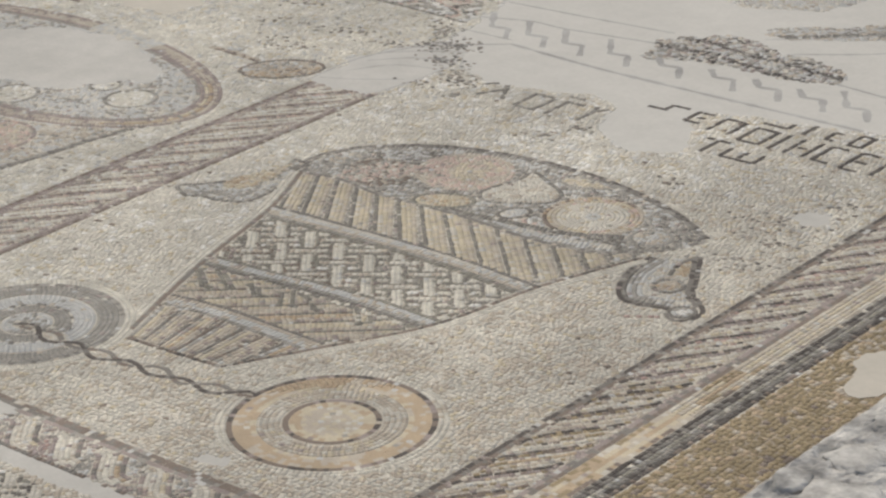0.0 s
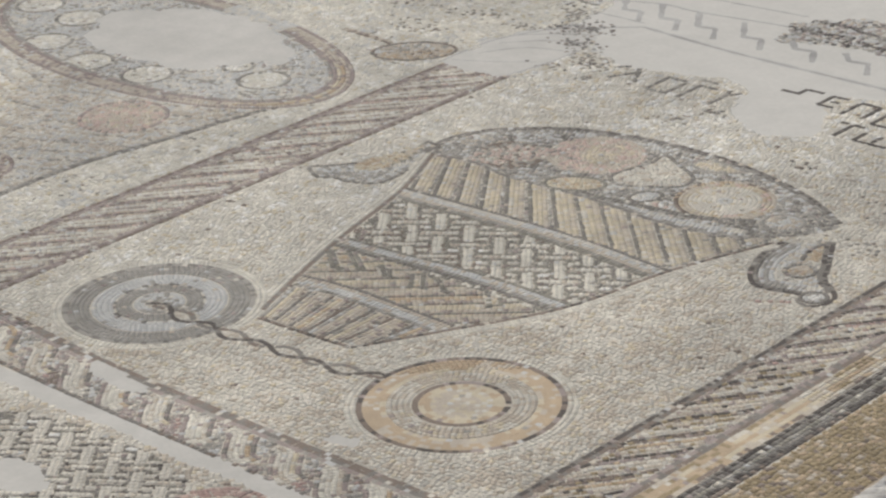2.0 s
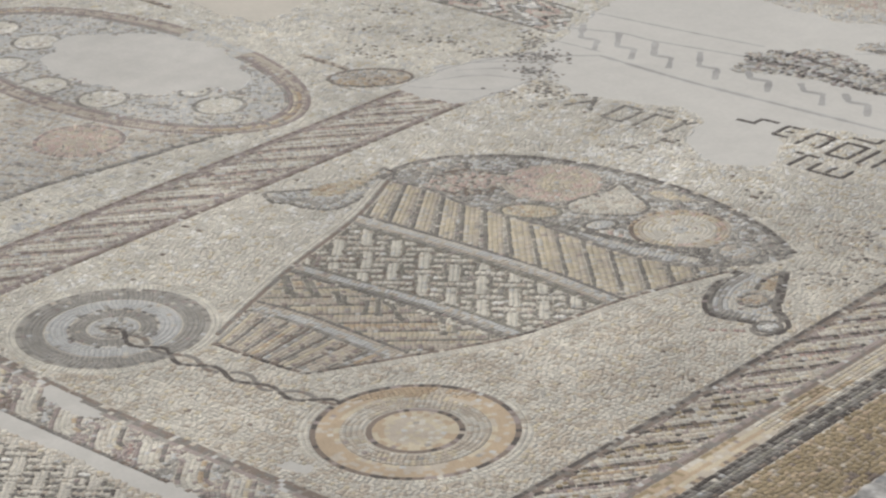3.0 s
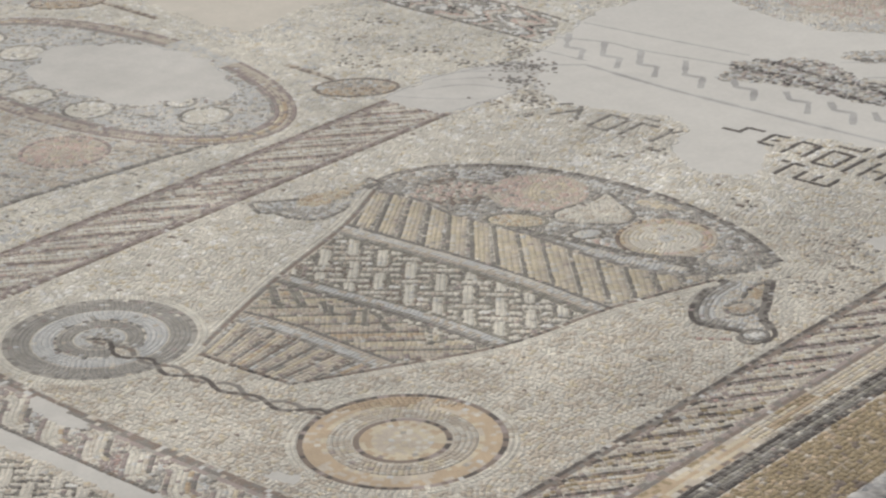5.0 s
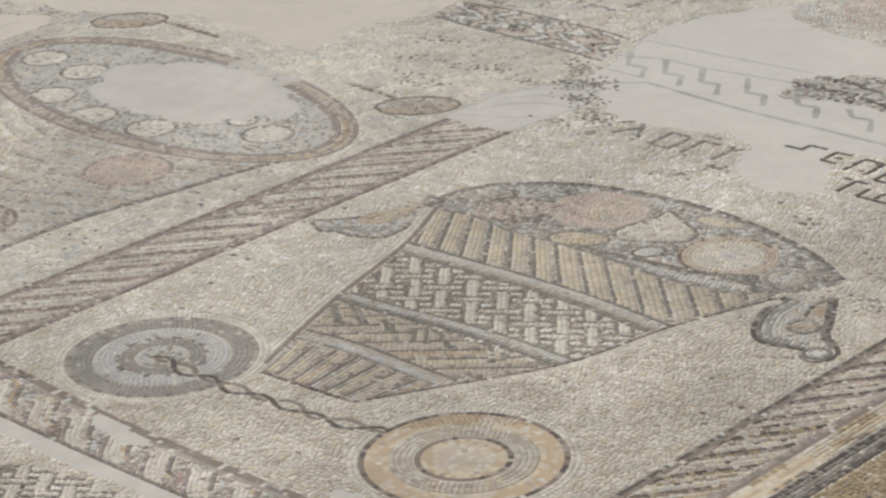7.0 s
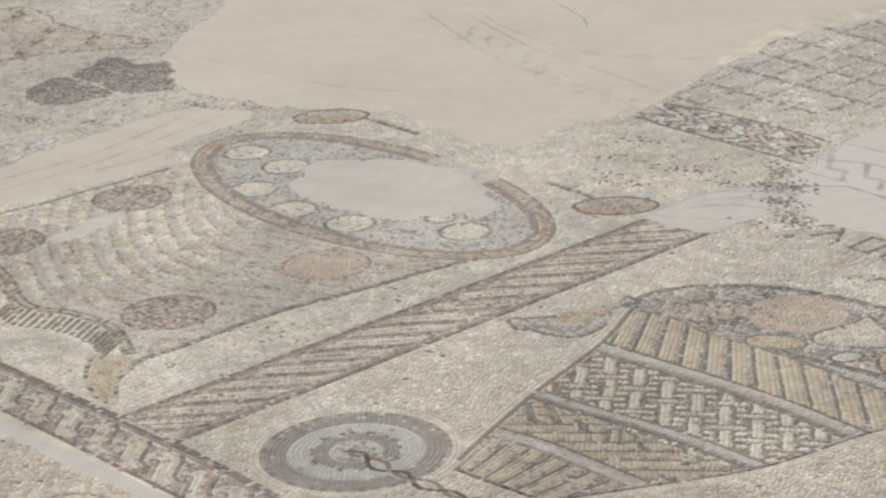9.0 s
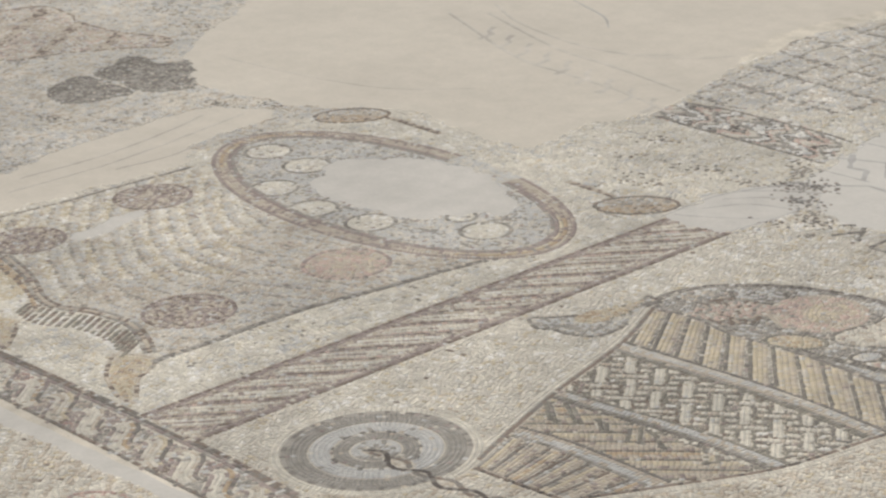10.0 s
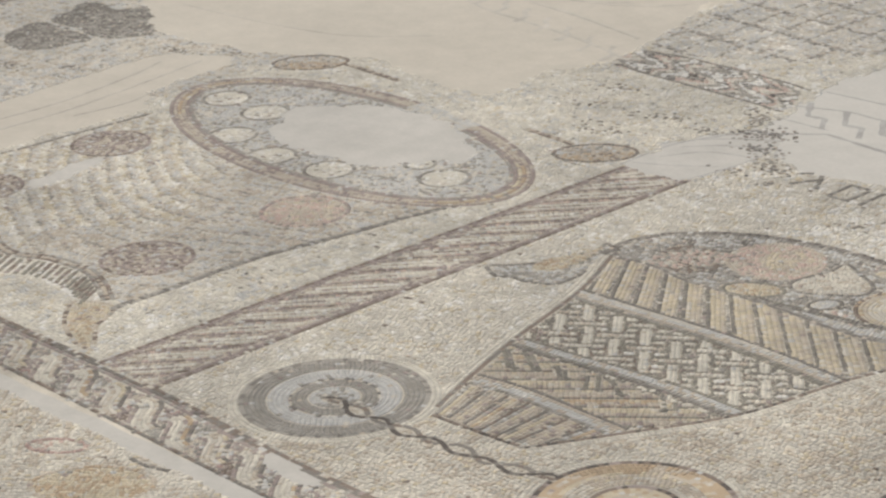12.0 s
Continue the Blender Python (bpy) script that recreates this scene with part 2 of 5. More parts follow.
# ---- lost stretches, filled with plaster ----
LOST = {
    "top": [(-0.12, 1.93), (-0.03, 1.84), (0.10, 1.735), (0.25, 1.745), (0.43, 1.775), (0.495, 1.70), (0.535, 1.62), (0.62, 1.572), (0.71, 1.57), (0.755, 1.61), (0.73, 1.70), (0.69, 1.76), (0.655, 1.80), (0.68, 1.845), (0.80, 1.875), (1.0, 1.93), (1.30, 1.96), (1.5, 2.1), (1.2, 2.5), (0.7, 2.9), (0.35, 3.2), (0.0, 2.75), (-0.2, 2.4), (-0.16, 2.12)],
    "strip": [(-0.19, 1.50), (-0.22, 1.66), (-0.19, 1.77), (-0.10, 1.90), (0.02, 1.76), (-0.005, 1.53), (-0.08, 1.50)],
    "table": [(-1.105, 1.295), (-1.03, 1.39), (-0.923, 1.455), (-0.76, 1.465), (-0.685, 1.437), (-0.533, 1.347), (-0.495, 1.274), (-0.567, 1.225), (-0.60, 1.16), (-0.66, 1.11), (-0.742, 1.10), (-0.82, 1.09), (-0.90, 1.09), (-1.0, 1.12), (-1.06, 1.20)],
    "far": [(-2.56, 2.17), (-2.30, 1.75), (-2.10, 1.60), (-1.935, 1.50), (-1.72, 1.52), (-1.53, 1.56), (-1.40, 1.66), (-1.25, 1.70), (-1.06, 1.67), (-0.86, 1.66), (-0.80, 1.72), (-0.84, 1.90), (-0.77, 2.06), (-0.80, 2.2), (-0.86, 2.45), (-1.02, 2.85), (-0.95, 3.4), (-1.2, 3.8), (-3.2, 3.2), (-3.0, 2.5)],
    "side": [(-1.64, 0.50), (-1.46, 0.50), (-1.425, 0.66), (-1.415, 0.82), (-1.40, 1.03), (-1.52, 1.18), (-1.53, 1.42), (-1.60, 1.46), (-1.75, 1.36), (-1.76, 1.10), (-1.72, 0.80)],
    "wave": [(0.37, -0.03), (0.44, -0.035), (0.52, -0.045), (0.545, -0.06), (0.50, -0.085), (0.42, -0.075), (0.38, -0.055)],
    "dab": [(0.905, -0.005), (0.95, 0.0), (0.975, 0.02), (0.955, 0.035), (0.92, 0.025)],
    "low": [(0.52, -0.40), (0.57, -0.34), (0.62, -0.345), (0.67, -0.375), (0.66, -0.42), (0.57, -0.46)],
    "edge": [(1.60, 0.93), (1.64, 0.86), (1.70, 0.88), (1.78, 1.02), (1.76, 1.18), (1.66, 1.12), (1.605, 1.03)],
    "spot": [(1.138, 1.436), (1.158, 1.477), (1.205, 1.498), (1.222, 1.456), (1.182, 1.415)],
    "cloth": [(-1.165, 0.53), (-1.13, 0.53), (-1.12, 0.60), (-1.14, 0.70), (-1.185, 0.75), (-1.20, 0.68), (-1.185, 0.60)],
}
# Islands of stones that survive inside the upper plaster.
ISLANDS = [
    [(0.30, 2.19), (0.36, 2.26), (0.42, 2.31), (0.49, 2.31), (0.56, 2.27), (0.66, 2.27), (0.76, 2.23), (0.80, 2.18), (0.70, 2.115), (0.60, 2.13), (0.48, 2.11), (0.40, 2.09), (0.345, 2.07), (0.33, 2.13)],
    [(-0.02, 2.62), (0.10, 2.55), (0.30, 2.52), (0.44, 2.56), (0.52, 2.66), (0.48, 2.80), (0.20, 2.95), (0.0, 2.85)],
    [(0.50, 2.36), (0.62, 2.40), (0.76, 2.52), (0.72, 2.60), (0.58, 2.50), (0.48, 2.42)],
]
edges = {k: ragged(v, 0.024 if k not in ("wave", "dab") else 0.006, i) for i, (k, v) in enumerate(LOST.items())}
islands = [ragged(v, 0.022, 31 + i) for i, v in enumerate(ISLANDS)]
_gx, _gy = np.meshgrid(U0 + (np.arange(taken.shape[1]) + 0.5) * CELL, V0 + (np.arange(taken.shape[0]) + 0.5) * CELL)


def stamp(mask, poly, value):
    lo, hi = cells(*poly.min(0)[:, None]), cells(*poly.max(0)[:, None])
    box = (slice(lo[0][0], hi[0][0] + 1), slice(lo[1][0], hi[1][0] + 1))
    mask[box][within(_gx[box], _gy[box], poly)] = value


for e in edges.values():
    stamp(bare, e, True)
for e in islands:
    stamp(bare, e, False)
bare[(_gy < -0.153) & (_gy > -0.196 + 0.004 * np.sin(_gx * 23))] = True   # the smooth white band under the wave border

# ---- the motifs, laid stone by stone; outlines first ----
# Two cymbals joined by a chain.
CYMBALS = (("cymbal_a", 1.003, 0.236, 0.179), ("cymbal_b", 0.281, 0.202, 0.1795))
CHAIN = [(0.262, 0.188), (0.305, 0.197), (0.345, 0.190), (0.385, 0.184), (0.43, 0.190), (0.475, 0.187), (0.525, 0.190), (0.575, 0.194), (0.63, 0.199), (0.68, 0.197), (0.735, 0.204), (0.78, 0.216), (0.826, 0.232)]
chain_line = curve(CHAIN)
_d = np.gradient(chain_line, axis=0)
_d /= np.hypot(*_d.T)[:, None]
_n = np.stack([-_d[:, 1], _d[:, 0]], 1)
_run = np.r_[0, np.cumsum(np.hypot(*np.diff(chain_line, axis=0).T))]
for k in (0, 1):
    wave = 0.0125 * np.sin(_run / 0.066 * np.pi + k * np.pi) + (0.004 if k else -0.004)
    stroke(("chain", "strand" if not k else "strand_two"), chain_line + _n * wave[:, None], "slate" if k else "dark", size=0.0092, width=0.0104, second="brown" if k else "slate")
fill(("chain", "link_centre"), np.vstack([chain_line + _n * 0.009, (chain_line - _n * 0.009)[::-1]]), pick(("tan", 2), ("cream", 2)), 5, 0.0085)

_, cx, cy, R = CYMBALS[0]
disc(("cymbal_a", "outline"), cx, cy, R - 0.0105, R, pick(("dark", 2), ("brown", 3), ("mauve", 1)), 0.0098)
disc(("cymbal_a", "ochre_ring"), cx, cy, R * 0.715, R - 0.0105, where((lambda x, y: np.hypot(x - cx, y - cy) > R * 0.80, pick(("ochre", 6), ("tan", 2))), (None, pick(("ochre", 2), ("straw", 3), ("tan", 2)))))
disc(("cymbal_a", "pale_ring"), cx, cy, R * 0.47, R * 0.715, pick(("cream", 3), ("tan", 5), ("straw", 1)))
disc(("cymbal_a", "inner_outline"), cx, cy, R * 0.41, R * 0.47, pick(("dark", 1), ("brown", 3), ("mauve", 1)))
disc(("cymbal_a", "boss"), cx, cy, 0.0, R * 0.41, where((lambda x, y: np.hypot(x - cx, y - cy) > R * 0.30, pick(("straw", 3), ("ochre", 2))), (None, pick(("tan", 3), ("straw", 2), ("cream", 1)))))
for k in (1, 2):
    disc(("field", "stones"), cx, cy, R + 0.0099 * (k - 1), R + 0.0099 * k, pick(("cream", 5), ("ivory", 3), ("tan", 1)))
_, dx, dy, R2 = CYMBALS[1]
disc(("cymbal_b", "outline"), dx, dy, R2 - 0.0105, R2, pick(("slate", 1), ("grey", 2)))
disc(("cymbal_b", "grey_ring"), dx, dy, R2 * 0.70, R2 - 0.0105, some("grey"))
disc(("cymbal_b", "pale_ring"), dx, dy, R2 * 0.505, R2 * 0.70, some("pale"))
disc(("cymbal_b", "inner_ring"), dx, dy, R2 * 0.26, R2 * 0.505, where((lambda x, y: np.hypot(x - dx, y - dy) > R2 * 0.445, "slate"), (None, some("grey"))))
disc(("cymbal_b", "boss"), dx, dy, 0.0, R2 * 0.26, pick(("grey", 2), ("pale", 3)))
for k in (1, 2):
    disc(("field", "stones"), dx, dy, R2 + 0.0099 * (k - 1), R2 + 0.0099 * k, pick(("cream", 3), ("ivory", 4)))

# The inscription, in upright strokes one stone wide.
GLYPHS = {
    "E": [[(1, 0), (0, 0), (0, 1), (1, 1)], [(0, 0.5), (0.9, 0.5)]],
    "G": [[(0, 0), (0, 1), (1, 1)]],
    "P": [[(0, 0), (0, 1), (1, 1), (1, 0)]],
    "O": [[(0, 0), (0, 1), (1, 1), (1, 0), (0, 0)]],
    "I": [[(0, 0), (0, 1)]],
    "H": [[(0, 0), (0, 1)], [(1, 0), (1, 1)], [(0, 0.48), (1, 0.48)]],
    "C": [[(1, 0), (0, 0), (0, 1), (1, 1)]],
    "N": [[(0, 0), (0, 1)], [(0, 1), (1, 0)], [(1, 0), (1, 1)]],
    "T": [[(0.5, 0), (0.5, 1)], [(0, 1), (1, 1)]],
    "W": [[(0, 1), (0, 0), (1, 0), (1, 1)], [(0.5, 0), (0.5, 0.95)]],
    "A": [[(0, 0), (0.6, 0.8)], [(-0.4, 0.7), (0.0, 1.0)], [(1.0, 0.1), (0.35, 1.0)]],
    "U": [[(0, 0), (0, 0.65), (-0.2, 1)], [(0, 0.65), (0.4, 1)]],
    "-": [[(0, 0.85), (1, 0.85)]],
}
TEXT = [("-", 0.540, 1.725, 0.036, 0.094), ("G", 0.583, 1.80, 0.045, 0.038), ("E", 0.655, 1.775, 0.038, 0.060), ("P", 0.728, 1.752, 0.052, 0.082), ("O", 0.814, 1.741, 0.052, 0.084),
        ("I", 0.896, 1.733, 0.0, 0.096), ("H", 0.935, 1.729, 0.044, 0.095), ("C", 1.005, 1.732, 0.040, 0.088), ("E", 1.076, 1.724, 0.041, 0.099), ("N", 1.150, 1.722, 0.055, 0.095),
        ("T", 0.757, 1.637, 0.062, 0.077), ("W", 0.836, 1.641, 0.082, 0.050), ("-", 0.806, 1.775, 0.064, 0.096), ("I", 0.868, 1.858, 0.0, 0.03), ("I", 0.912, 1.845, 0.0, 0.062),
        ("C", 0.965, 1.850, 0.02, 0.045), ("O", 1.022, 1.847, 0.032, 0.062), ("A", 0.175, 1.645, 0.07, 0.088), ("O", 0.290, 1.638, 0.054, 0.087), ("G", 0.380, 1.634, 0.045, 0.088), ("U", 0.463, 1.634, 0.05, 0.10), ("-", 0.360, 1.665, 0.045, 0.104)]
letter_keys = []
for i, (ch, x, y, w, h) in enumerate(TEXT):
    key = ("inscription", "letter#%d" % i)
    letter_keys.append(key)
    for line in GLYPHS[ch]:
        stroke(key, [(x + a * w, y + b * h) for a, b in line], "dark" if x > 0.5 else "slate", straight=True, size=0.0095, width=0.0108, second=None if x > 0.5 else "grey", anywhere=True)

# The basket.
LEFT = [(0.180, 1.062), (0.264, 0.876), (0.338, 0.622), (0.409, 0.421), (0.468, 0.268)]
RIGHT = [(0.700, 0.280), (0.786, 0.433), (0.893, 0.637), (0.945, 0.885), (1.02, 1.105)]
lside, rside = curve(LEFT), curve(RIGHT)


def left_at(v):
    return np.interp(v, lside[::-1, 1], lside[::-1, 0])


def right_at(v):
    return np.interp(v, rside[:, 1], rside[:, 0])


def band(v0, v1, inset=0.0):
    v = np.linspace(v0, v1, 24)
    return np.vstack([np.stack([left_at(v) + inset, v], 1), np.stack([right_at(v) - inset, v], 1)[::-1]])


stroke(("fruit_basket", "side_outline#0"), LEFT, "brown", second="slate")
stroke(("fruit_basket", "side_outline#1"), RIGHT, "brown", second="dark")
stroke(("fruit_basket", "base_outline"), [(0.475, 0.268), (0.585, 0.272), (0.698, 0.280)], "brown", second="dark")
# Raking rows of light stones beside the slanting sides.
for k in (1, 2):
    stroke(("field", "stones"), LEFT, "cream", shift=-0.0100 * k, second="ivory")
    stroke(("field", "stones"), RIGHT, "cream", shift=-0.0100 * k, second="ivory")
TOPRIM = [(0.150, 1.060), (0.146, 1.16), (0.190, 1.250), (0.300, 1.338), (0.430, 1.384), (0.570, 1.402), (0.724, 1.394), (0.880, 1.355), (0.985, 1.31), (1.070, 1.256)]
LOWRIM = [(1.070, 1.256), (1.068, 1.222), (1.035, 1.160), (0.955, 1.090), (0.863, 1.062), (0.756, 1.056), (0.640, 1.066), (0.500, 1.066), (0.390, 1.060), (0.275, 1.078), (0.200, 1.066)]
INNER_RIM = [(0.500, 1.082), (0.590, 1.076), (0.660, 1.088), (0.763, 1.100), (0.846, 1.119), (0.935, 1.165)]
# Fruit heaped above the rim.
def fruit(name, a, b, cx, cy, turn, rule, line="slate", size=0.0092, ends=1):
    o = oval(cx, cy, a, b, turn, 60)
    key = ("fruit_basket", name)
    for k in range(ends):
        stroke(key, oval(cx, cy, a - 0.005 - k * 0.009, b - 0.005 - k * 0.009, turn, 60), line, closed=True, size=size)
    fill(key, o, rule, turn, size)


fruit("yellow_fruit", 0.068, 0.042, 0.524, 1.112, 28, pick(("straw", 4), ("ochre", 2), ("tan", 1)), "olive")
stroke(("fruit_basket", "rim_outline"), TOPRIM, "slate", second="dark")
stroke(("fruit_basket", "rim_outline"), LOWRIM, "slate", second="grey")
stroke(("fruit_basket", "rim_lining"), TOPRIM, "slate", shift=-0.0100, second="grey")
stroke(("fruit_basket", "rim_lining"), TOPRIM[1:-1], "grey", shift=-0.0200, second="pale")
stroke(("fruit_basket", "inner_rim"), INNER_RIM, "slate", second="grey")
stroke(("fruit_basket", "inner_rim"), INNER_RIM, "slate", shift=0.0100, second="olive")
stroke(("fruit_basket", "rim"), LOWRIM[3:9], "grey", shift=-0.0100, second="pale")
stroke(("fruit_basket", "rim"), LOWRIM[3:8], "pale", shift=-0.0200, second="cream")
stroke(("fruit_basket", "rim"), LOWRIM[3:7], "pale", shift=-0.0300, second="cream")

ringed = where((lambda x, y: np.hypot(x - 0.822, y - 1.218) < 0.020, "pale"), (lambda x, y: np.hypot(x - 0.822, y - 1.218) < 0.070, pick(("ivory", 1), ("cream", 6), ("straw", 1))), (None, pick(("straw", 2), ("ochre", 1), ("tan", 3), ("pink", 1))))
disc(("fruit_basket", "round_fruit"), 0.822, 1.218, 0.0, 0.102, where((lambda x, y: np.hypot(x - 0.822, y - 1.218) > 0.090, pick(("brown", 2), ("ochre", 1), ("tan", 2))), (None, ringed)), 0.0094)
HEART = [(0.580, 1.336), (0.583, 1.291), (0.563, 1.215), (0.568, 1.180), (0.601, 1.164), (0.649, 1.190), (0.696, 1.221), (0.703, 1.255), (0.685, 1.282), (0.637, 1.307)]
stroke(("fruit_basket", "pointed_fruit"), HEART, "slate", closed=True, shift=-0.005, second="grey")
fill(("fruit_basket", "pointed_fruit"), curve(HEART, True), pick(("cream", 5), ("tan", 2), ("ivory", 2)), 40, 0.0094)
for i, (a, b) in enumerate(((0, 0), (1, 0), (2, 0), (3, 0), (0.5, 1), (1.5, 1), (2.5, 1), (3.5, 1), (1, 2), (2, 2), (3, 2), (2, -1), (1, -1), (0, -1))):
    gx, gy = 0.262 + a * 0.030, 1.118 + b * 0.031 + 0.012 * a
    disc(("fruit_basket", "grape#%d" % i), gx, gy, 0.0, 0.0135, pick(("pink", 3), ("ivory", 1)), 0.0085)
stroke(("fruit_basket", "pomegranate"), oval(0.460, 1.260, 0.100, 0.098), "tan", closed=True, second="pink")
fill(("fruit_basket", "pomegranate"), oval(0.460, 1.260, 0.098, 0.096), where((lambda x, y: x + y < 1.67, pick(("pink", 5), ("mauve", 1), ("tan", 2))), (lambda x, y: np.hypot(x - 0.475, y - 1.275) < 0.055, pick(("straw", 3), ("tan", 3), ("pink", 1))), (None, pick(("pink", 3), ("tan", 4)))), 35, 0.0094)
fruit("small_fruit", 0.062, 0.030, 0.700, 1.350, 8, pick(("tan", 2), ("straw", 2), ("grey", 1)), "grey")
fruit("green_fruit", 0.046, 0.044, 0.978, 1.196, 25, pick(("tan", 2), ("pale", 2), ("grey", 1)), "grey")
fill(("fruit_basket", "leaf"), curve([(0.690, 1.098), (0.722, 1.126), (0.765, 1.118), (0.790, 1.100), (0.762, 1.082), (0.725, 1.085)], True), pick(("cream", 3), ("pink", 1), ("white", 1)), 30, 0.0092)
fruit("leaf_two", 0.040, 0.030, 0.682, 1.142, 60, pick(("pale", 3), ("cream", 1)), "slate")
disc(("fruit_basket", "grape_shade"), 0.315, 1.155, 0.0, 0.078, pick(("brown", 2), ("grey", 2), ("tan", 1)), 0.0088)
mound = np.vstack([curve(TOPRIM), curve(LOWRIM)])
fill(("fruit_basket", "foliage"), mound, where((lambda x, y: (x < 0.22) & (y > 1.14), pick(("grey", 3), ("tan", 2), ("pale", 1))), (None, pick(("slate", 3), ("grey", 6), ("pale", 2)))), 20, 0.0094)

# Bands of wickerwork, parted by three bars.
for name, middle, tones in (("bar_upper", [(0.245, 0.862), (0.56, 0.876), (0.74, 0.876), (0.945, 0.856)], ("olive", "grey", "tan", "pale", "cream", "slate")),
                            ("bar_middle", [(0.332, 0.610), (0.47, 0.619), (0.60, 0.634), (0.74, 0.640), (0.895, 0.634)], ("slate", "grey", "pale", "pale", "olive")),
                            ("bar_lower", [(0.398, 0.430), (0.517, 0.446), (0.65, 0.444), (0.785, 0.438)], ("grey", "pale", "pale", "tan", "slate"))):
    for j, st in enumerate(tones):
        stroke(("fruit_basket", name), middle, st, shift=0.0099 * (j - (len(tones) - 1) / 2), size=0.0096, second={"pale": "tan", "cream": "pale", "grey": "olive"}.get(st))
def clipped(line, poly):
    """The longest run of a line that lies inside an outline."""
    ok = within(line[:, 0], line[:, 1], poly)
    best, start = (0, 0), None
    for i, v in enumerate(np.r_[ok, False]):
        if v and start is None:
            start = i
        if not v and start is not None:
            if i - start > best[1] - best[0]:
                best = (start, i)
            start = None
    return line[best[0]:best[1]]


def run(key, line, poly, stone, width, second=None, size=0.0096):
    line = clipped(line, poly)
    if len(line) > 3:
        stroke(key, line[np.unique(np.linspace(0, len(line) - 1, 9).astype(int))], stone, size=size, width=width, second=second)


# Slanting rods under the rim, splayed more and more.
upper = band(0.86, 1.125, 0.010)
s = np.linspace(0.86, 1.13, 60)
for i in range(-1, 15):
    lean = min(1.0, 0.60 + 0.055 * i)
    key = ("fruit_basket", "rod#%d" % i)
    x0, thick = 0.2211 + 0.0537 * i + 0.0008 * i * i, 0.0098 if i < 6 else 0.0122
    wide = thick * math.hypot(1, lean) * 1.02
    run(("fruit_basket", "rod_gap"), np.stack([x0 - 0.009 - lean * (s - 1.0), s], 1), upper, "slate", 0.0088, "olive")
    for row, (st, sec) in enumerate((("straw", "cream"), ("straw", "tan"), ("tan", "straw"))):
        run(key, np.stack([x0 + 0.004 + wide * row - lean * (s - 1.0), s], 1), upper, st, thick, sec)
fill(("fruit_basket", "rod_gap"), upper, pick(("slate", 3), ("olive", 2), ("grey", 3), ("mauve", 1)), 130, 0.0086)

# Plain weave: upright slips in chequer order, long rails in the gaps and short ones between.
STEP_A, STEP_B = np.array((0.0836, -0.0097)), np.array((0.0117, 0.0763))


def weave(thing, poly, origin, reach, size=1.0, slip="ivory", rail="cream", second="tan", gap=(("slate", 2), ("olive", 5), ("brown", 1))):
    a, b = STEP_A * size, STEP_B * size
    along, up = (a + b), (a - b)
    h, v = along / np.hypot(*along), up / np.hypot(*up)
    t = np.linspace(-0.5, 0.5, 30)[:, None]
    places = [np.array(origin) + a * i + b * j for i in range(-reach, reach) for j in range(-reach, reach)]
    places = [p for p in places if within(np.array([p[0], p[0], p[0]]), np.array([p[1] - 0.07, p[1], p[1] + 0.07]), poly).any()]
    for n, mid in enumerate(places):
        mid = mid + rng.normal(0, 0.002, 2)
        for off in (-0.0045, 0.0045):
            run((thing, "slip#%d" % n), mid + h * off + v * t * 0.080 * size, poly, slip, 0.0090, "cream")
    for n, mid in enumerate(places):
        run((thing, "rail#%d" % n), mid + up / 2 + v * rng.normal(0, 0.001) + h * t * 0.076 * size, poly, rail, 0.0128 * size, second)
        for k, short in enumerate((a / 2, b / 2)):
            run((thing, "short_rail#%d" % (2 * n + k)), mid + short + h * t * 0.021 * size, poly, slip if n % 3 else "white", 0.0105 * size, "cream")
    fill((thing, "weave_gap"), poly, pick(*gap), 35, 0.0072)


weave("fruit_basket", band(0.60, 0.90, 0.010), (0.3451, 0.734), 16)

# Herringbone: level rods broken by a few steep ones under the bar.
STEEP = (((0.351, 0.565), (0.368, 0.578), (0.445, 0.515), (0.422, 0.508)), ((0.373, 0.595), (0.4, 0.603), (0.489, 0.542), (0.475, 0.525)), ((0.562, 0.578), (0.582, 0.606), (0.633, 0.548), (0.605, 0.527)), ((0.596, 0.604), (0.627, 0.595), (0.684, 0.561), (0.67, 0.551)), ((0.733, 0.599), (0.758, 0.623), (0.802, 0.576), (0.779, 0.552)), ((0.488, 0.574), (0.524, 0.575), (0.554, 0.543), (0.528, 0.539)))
herring = band(0.425, 0.66, 0.010)
for i, quad in enumerate(STEEP):
    stroke(("fruit_basket", "steep_rod#%d" % i), [*quad, quad[0]], "olive", shift=-0.006, straight=True, second="slate", size=0.0090)
    fill(("fruit_basket", "steep_rod#%d" % i), np.array(quad), pick(("straw", 3), ("ochre", 1), ("tan", 1)), 125, 0.0094)
DIR = np.array((0.765, 0.644))
DIR /= np.hypot(*DIR)
ACROSS = np.array((-DIR[1], DIR[0]))
t = np.linspace(-0.45, 0.45, 160)[:, None]
for k in range(-9, 11):
    tone = ("straw", "tan", "straw", "ochre", "tan")[k % 5]
    for row, (st, sec) in enumerate((("olive", "brown"), ("tan", "mauve"), (tone, "tan"), (tone, "straw"))):
        line = np.array((0.60, 0.53)) + DIR * t + ACROSS * (k * 0.0405 + row * 0.0100 + 0.0015 * math.sin(k * 2.3 + row))
        run(("fruit_basket", "level_rod#%d" % k), line, herring, st, 0.0096 if row else 0.0080, sec)
fill(("fruit_basket", "herringbone_gap"), herring, pick(("olive", 2), ("slate", 1), ("tan", 2)), 45, 0.0080)
base = band(0.275, 0.430, 0.008)
s = np.linspace(0.265, 0.44, 40)
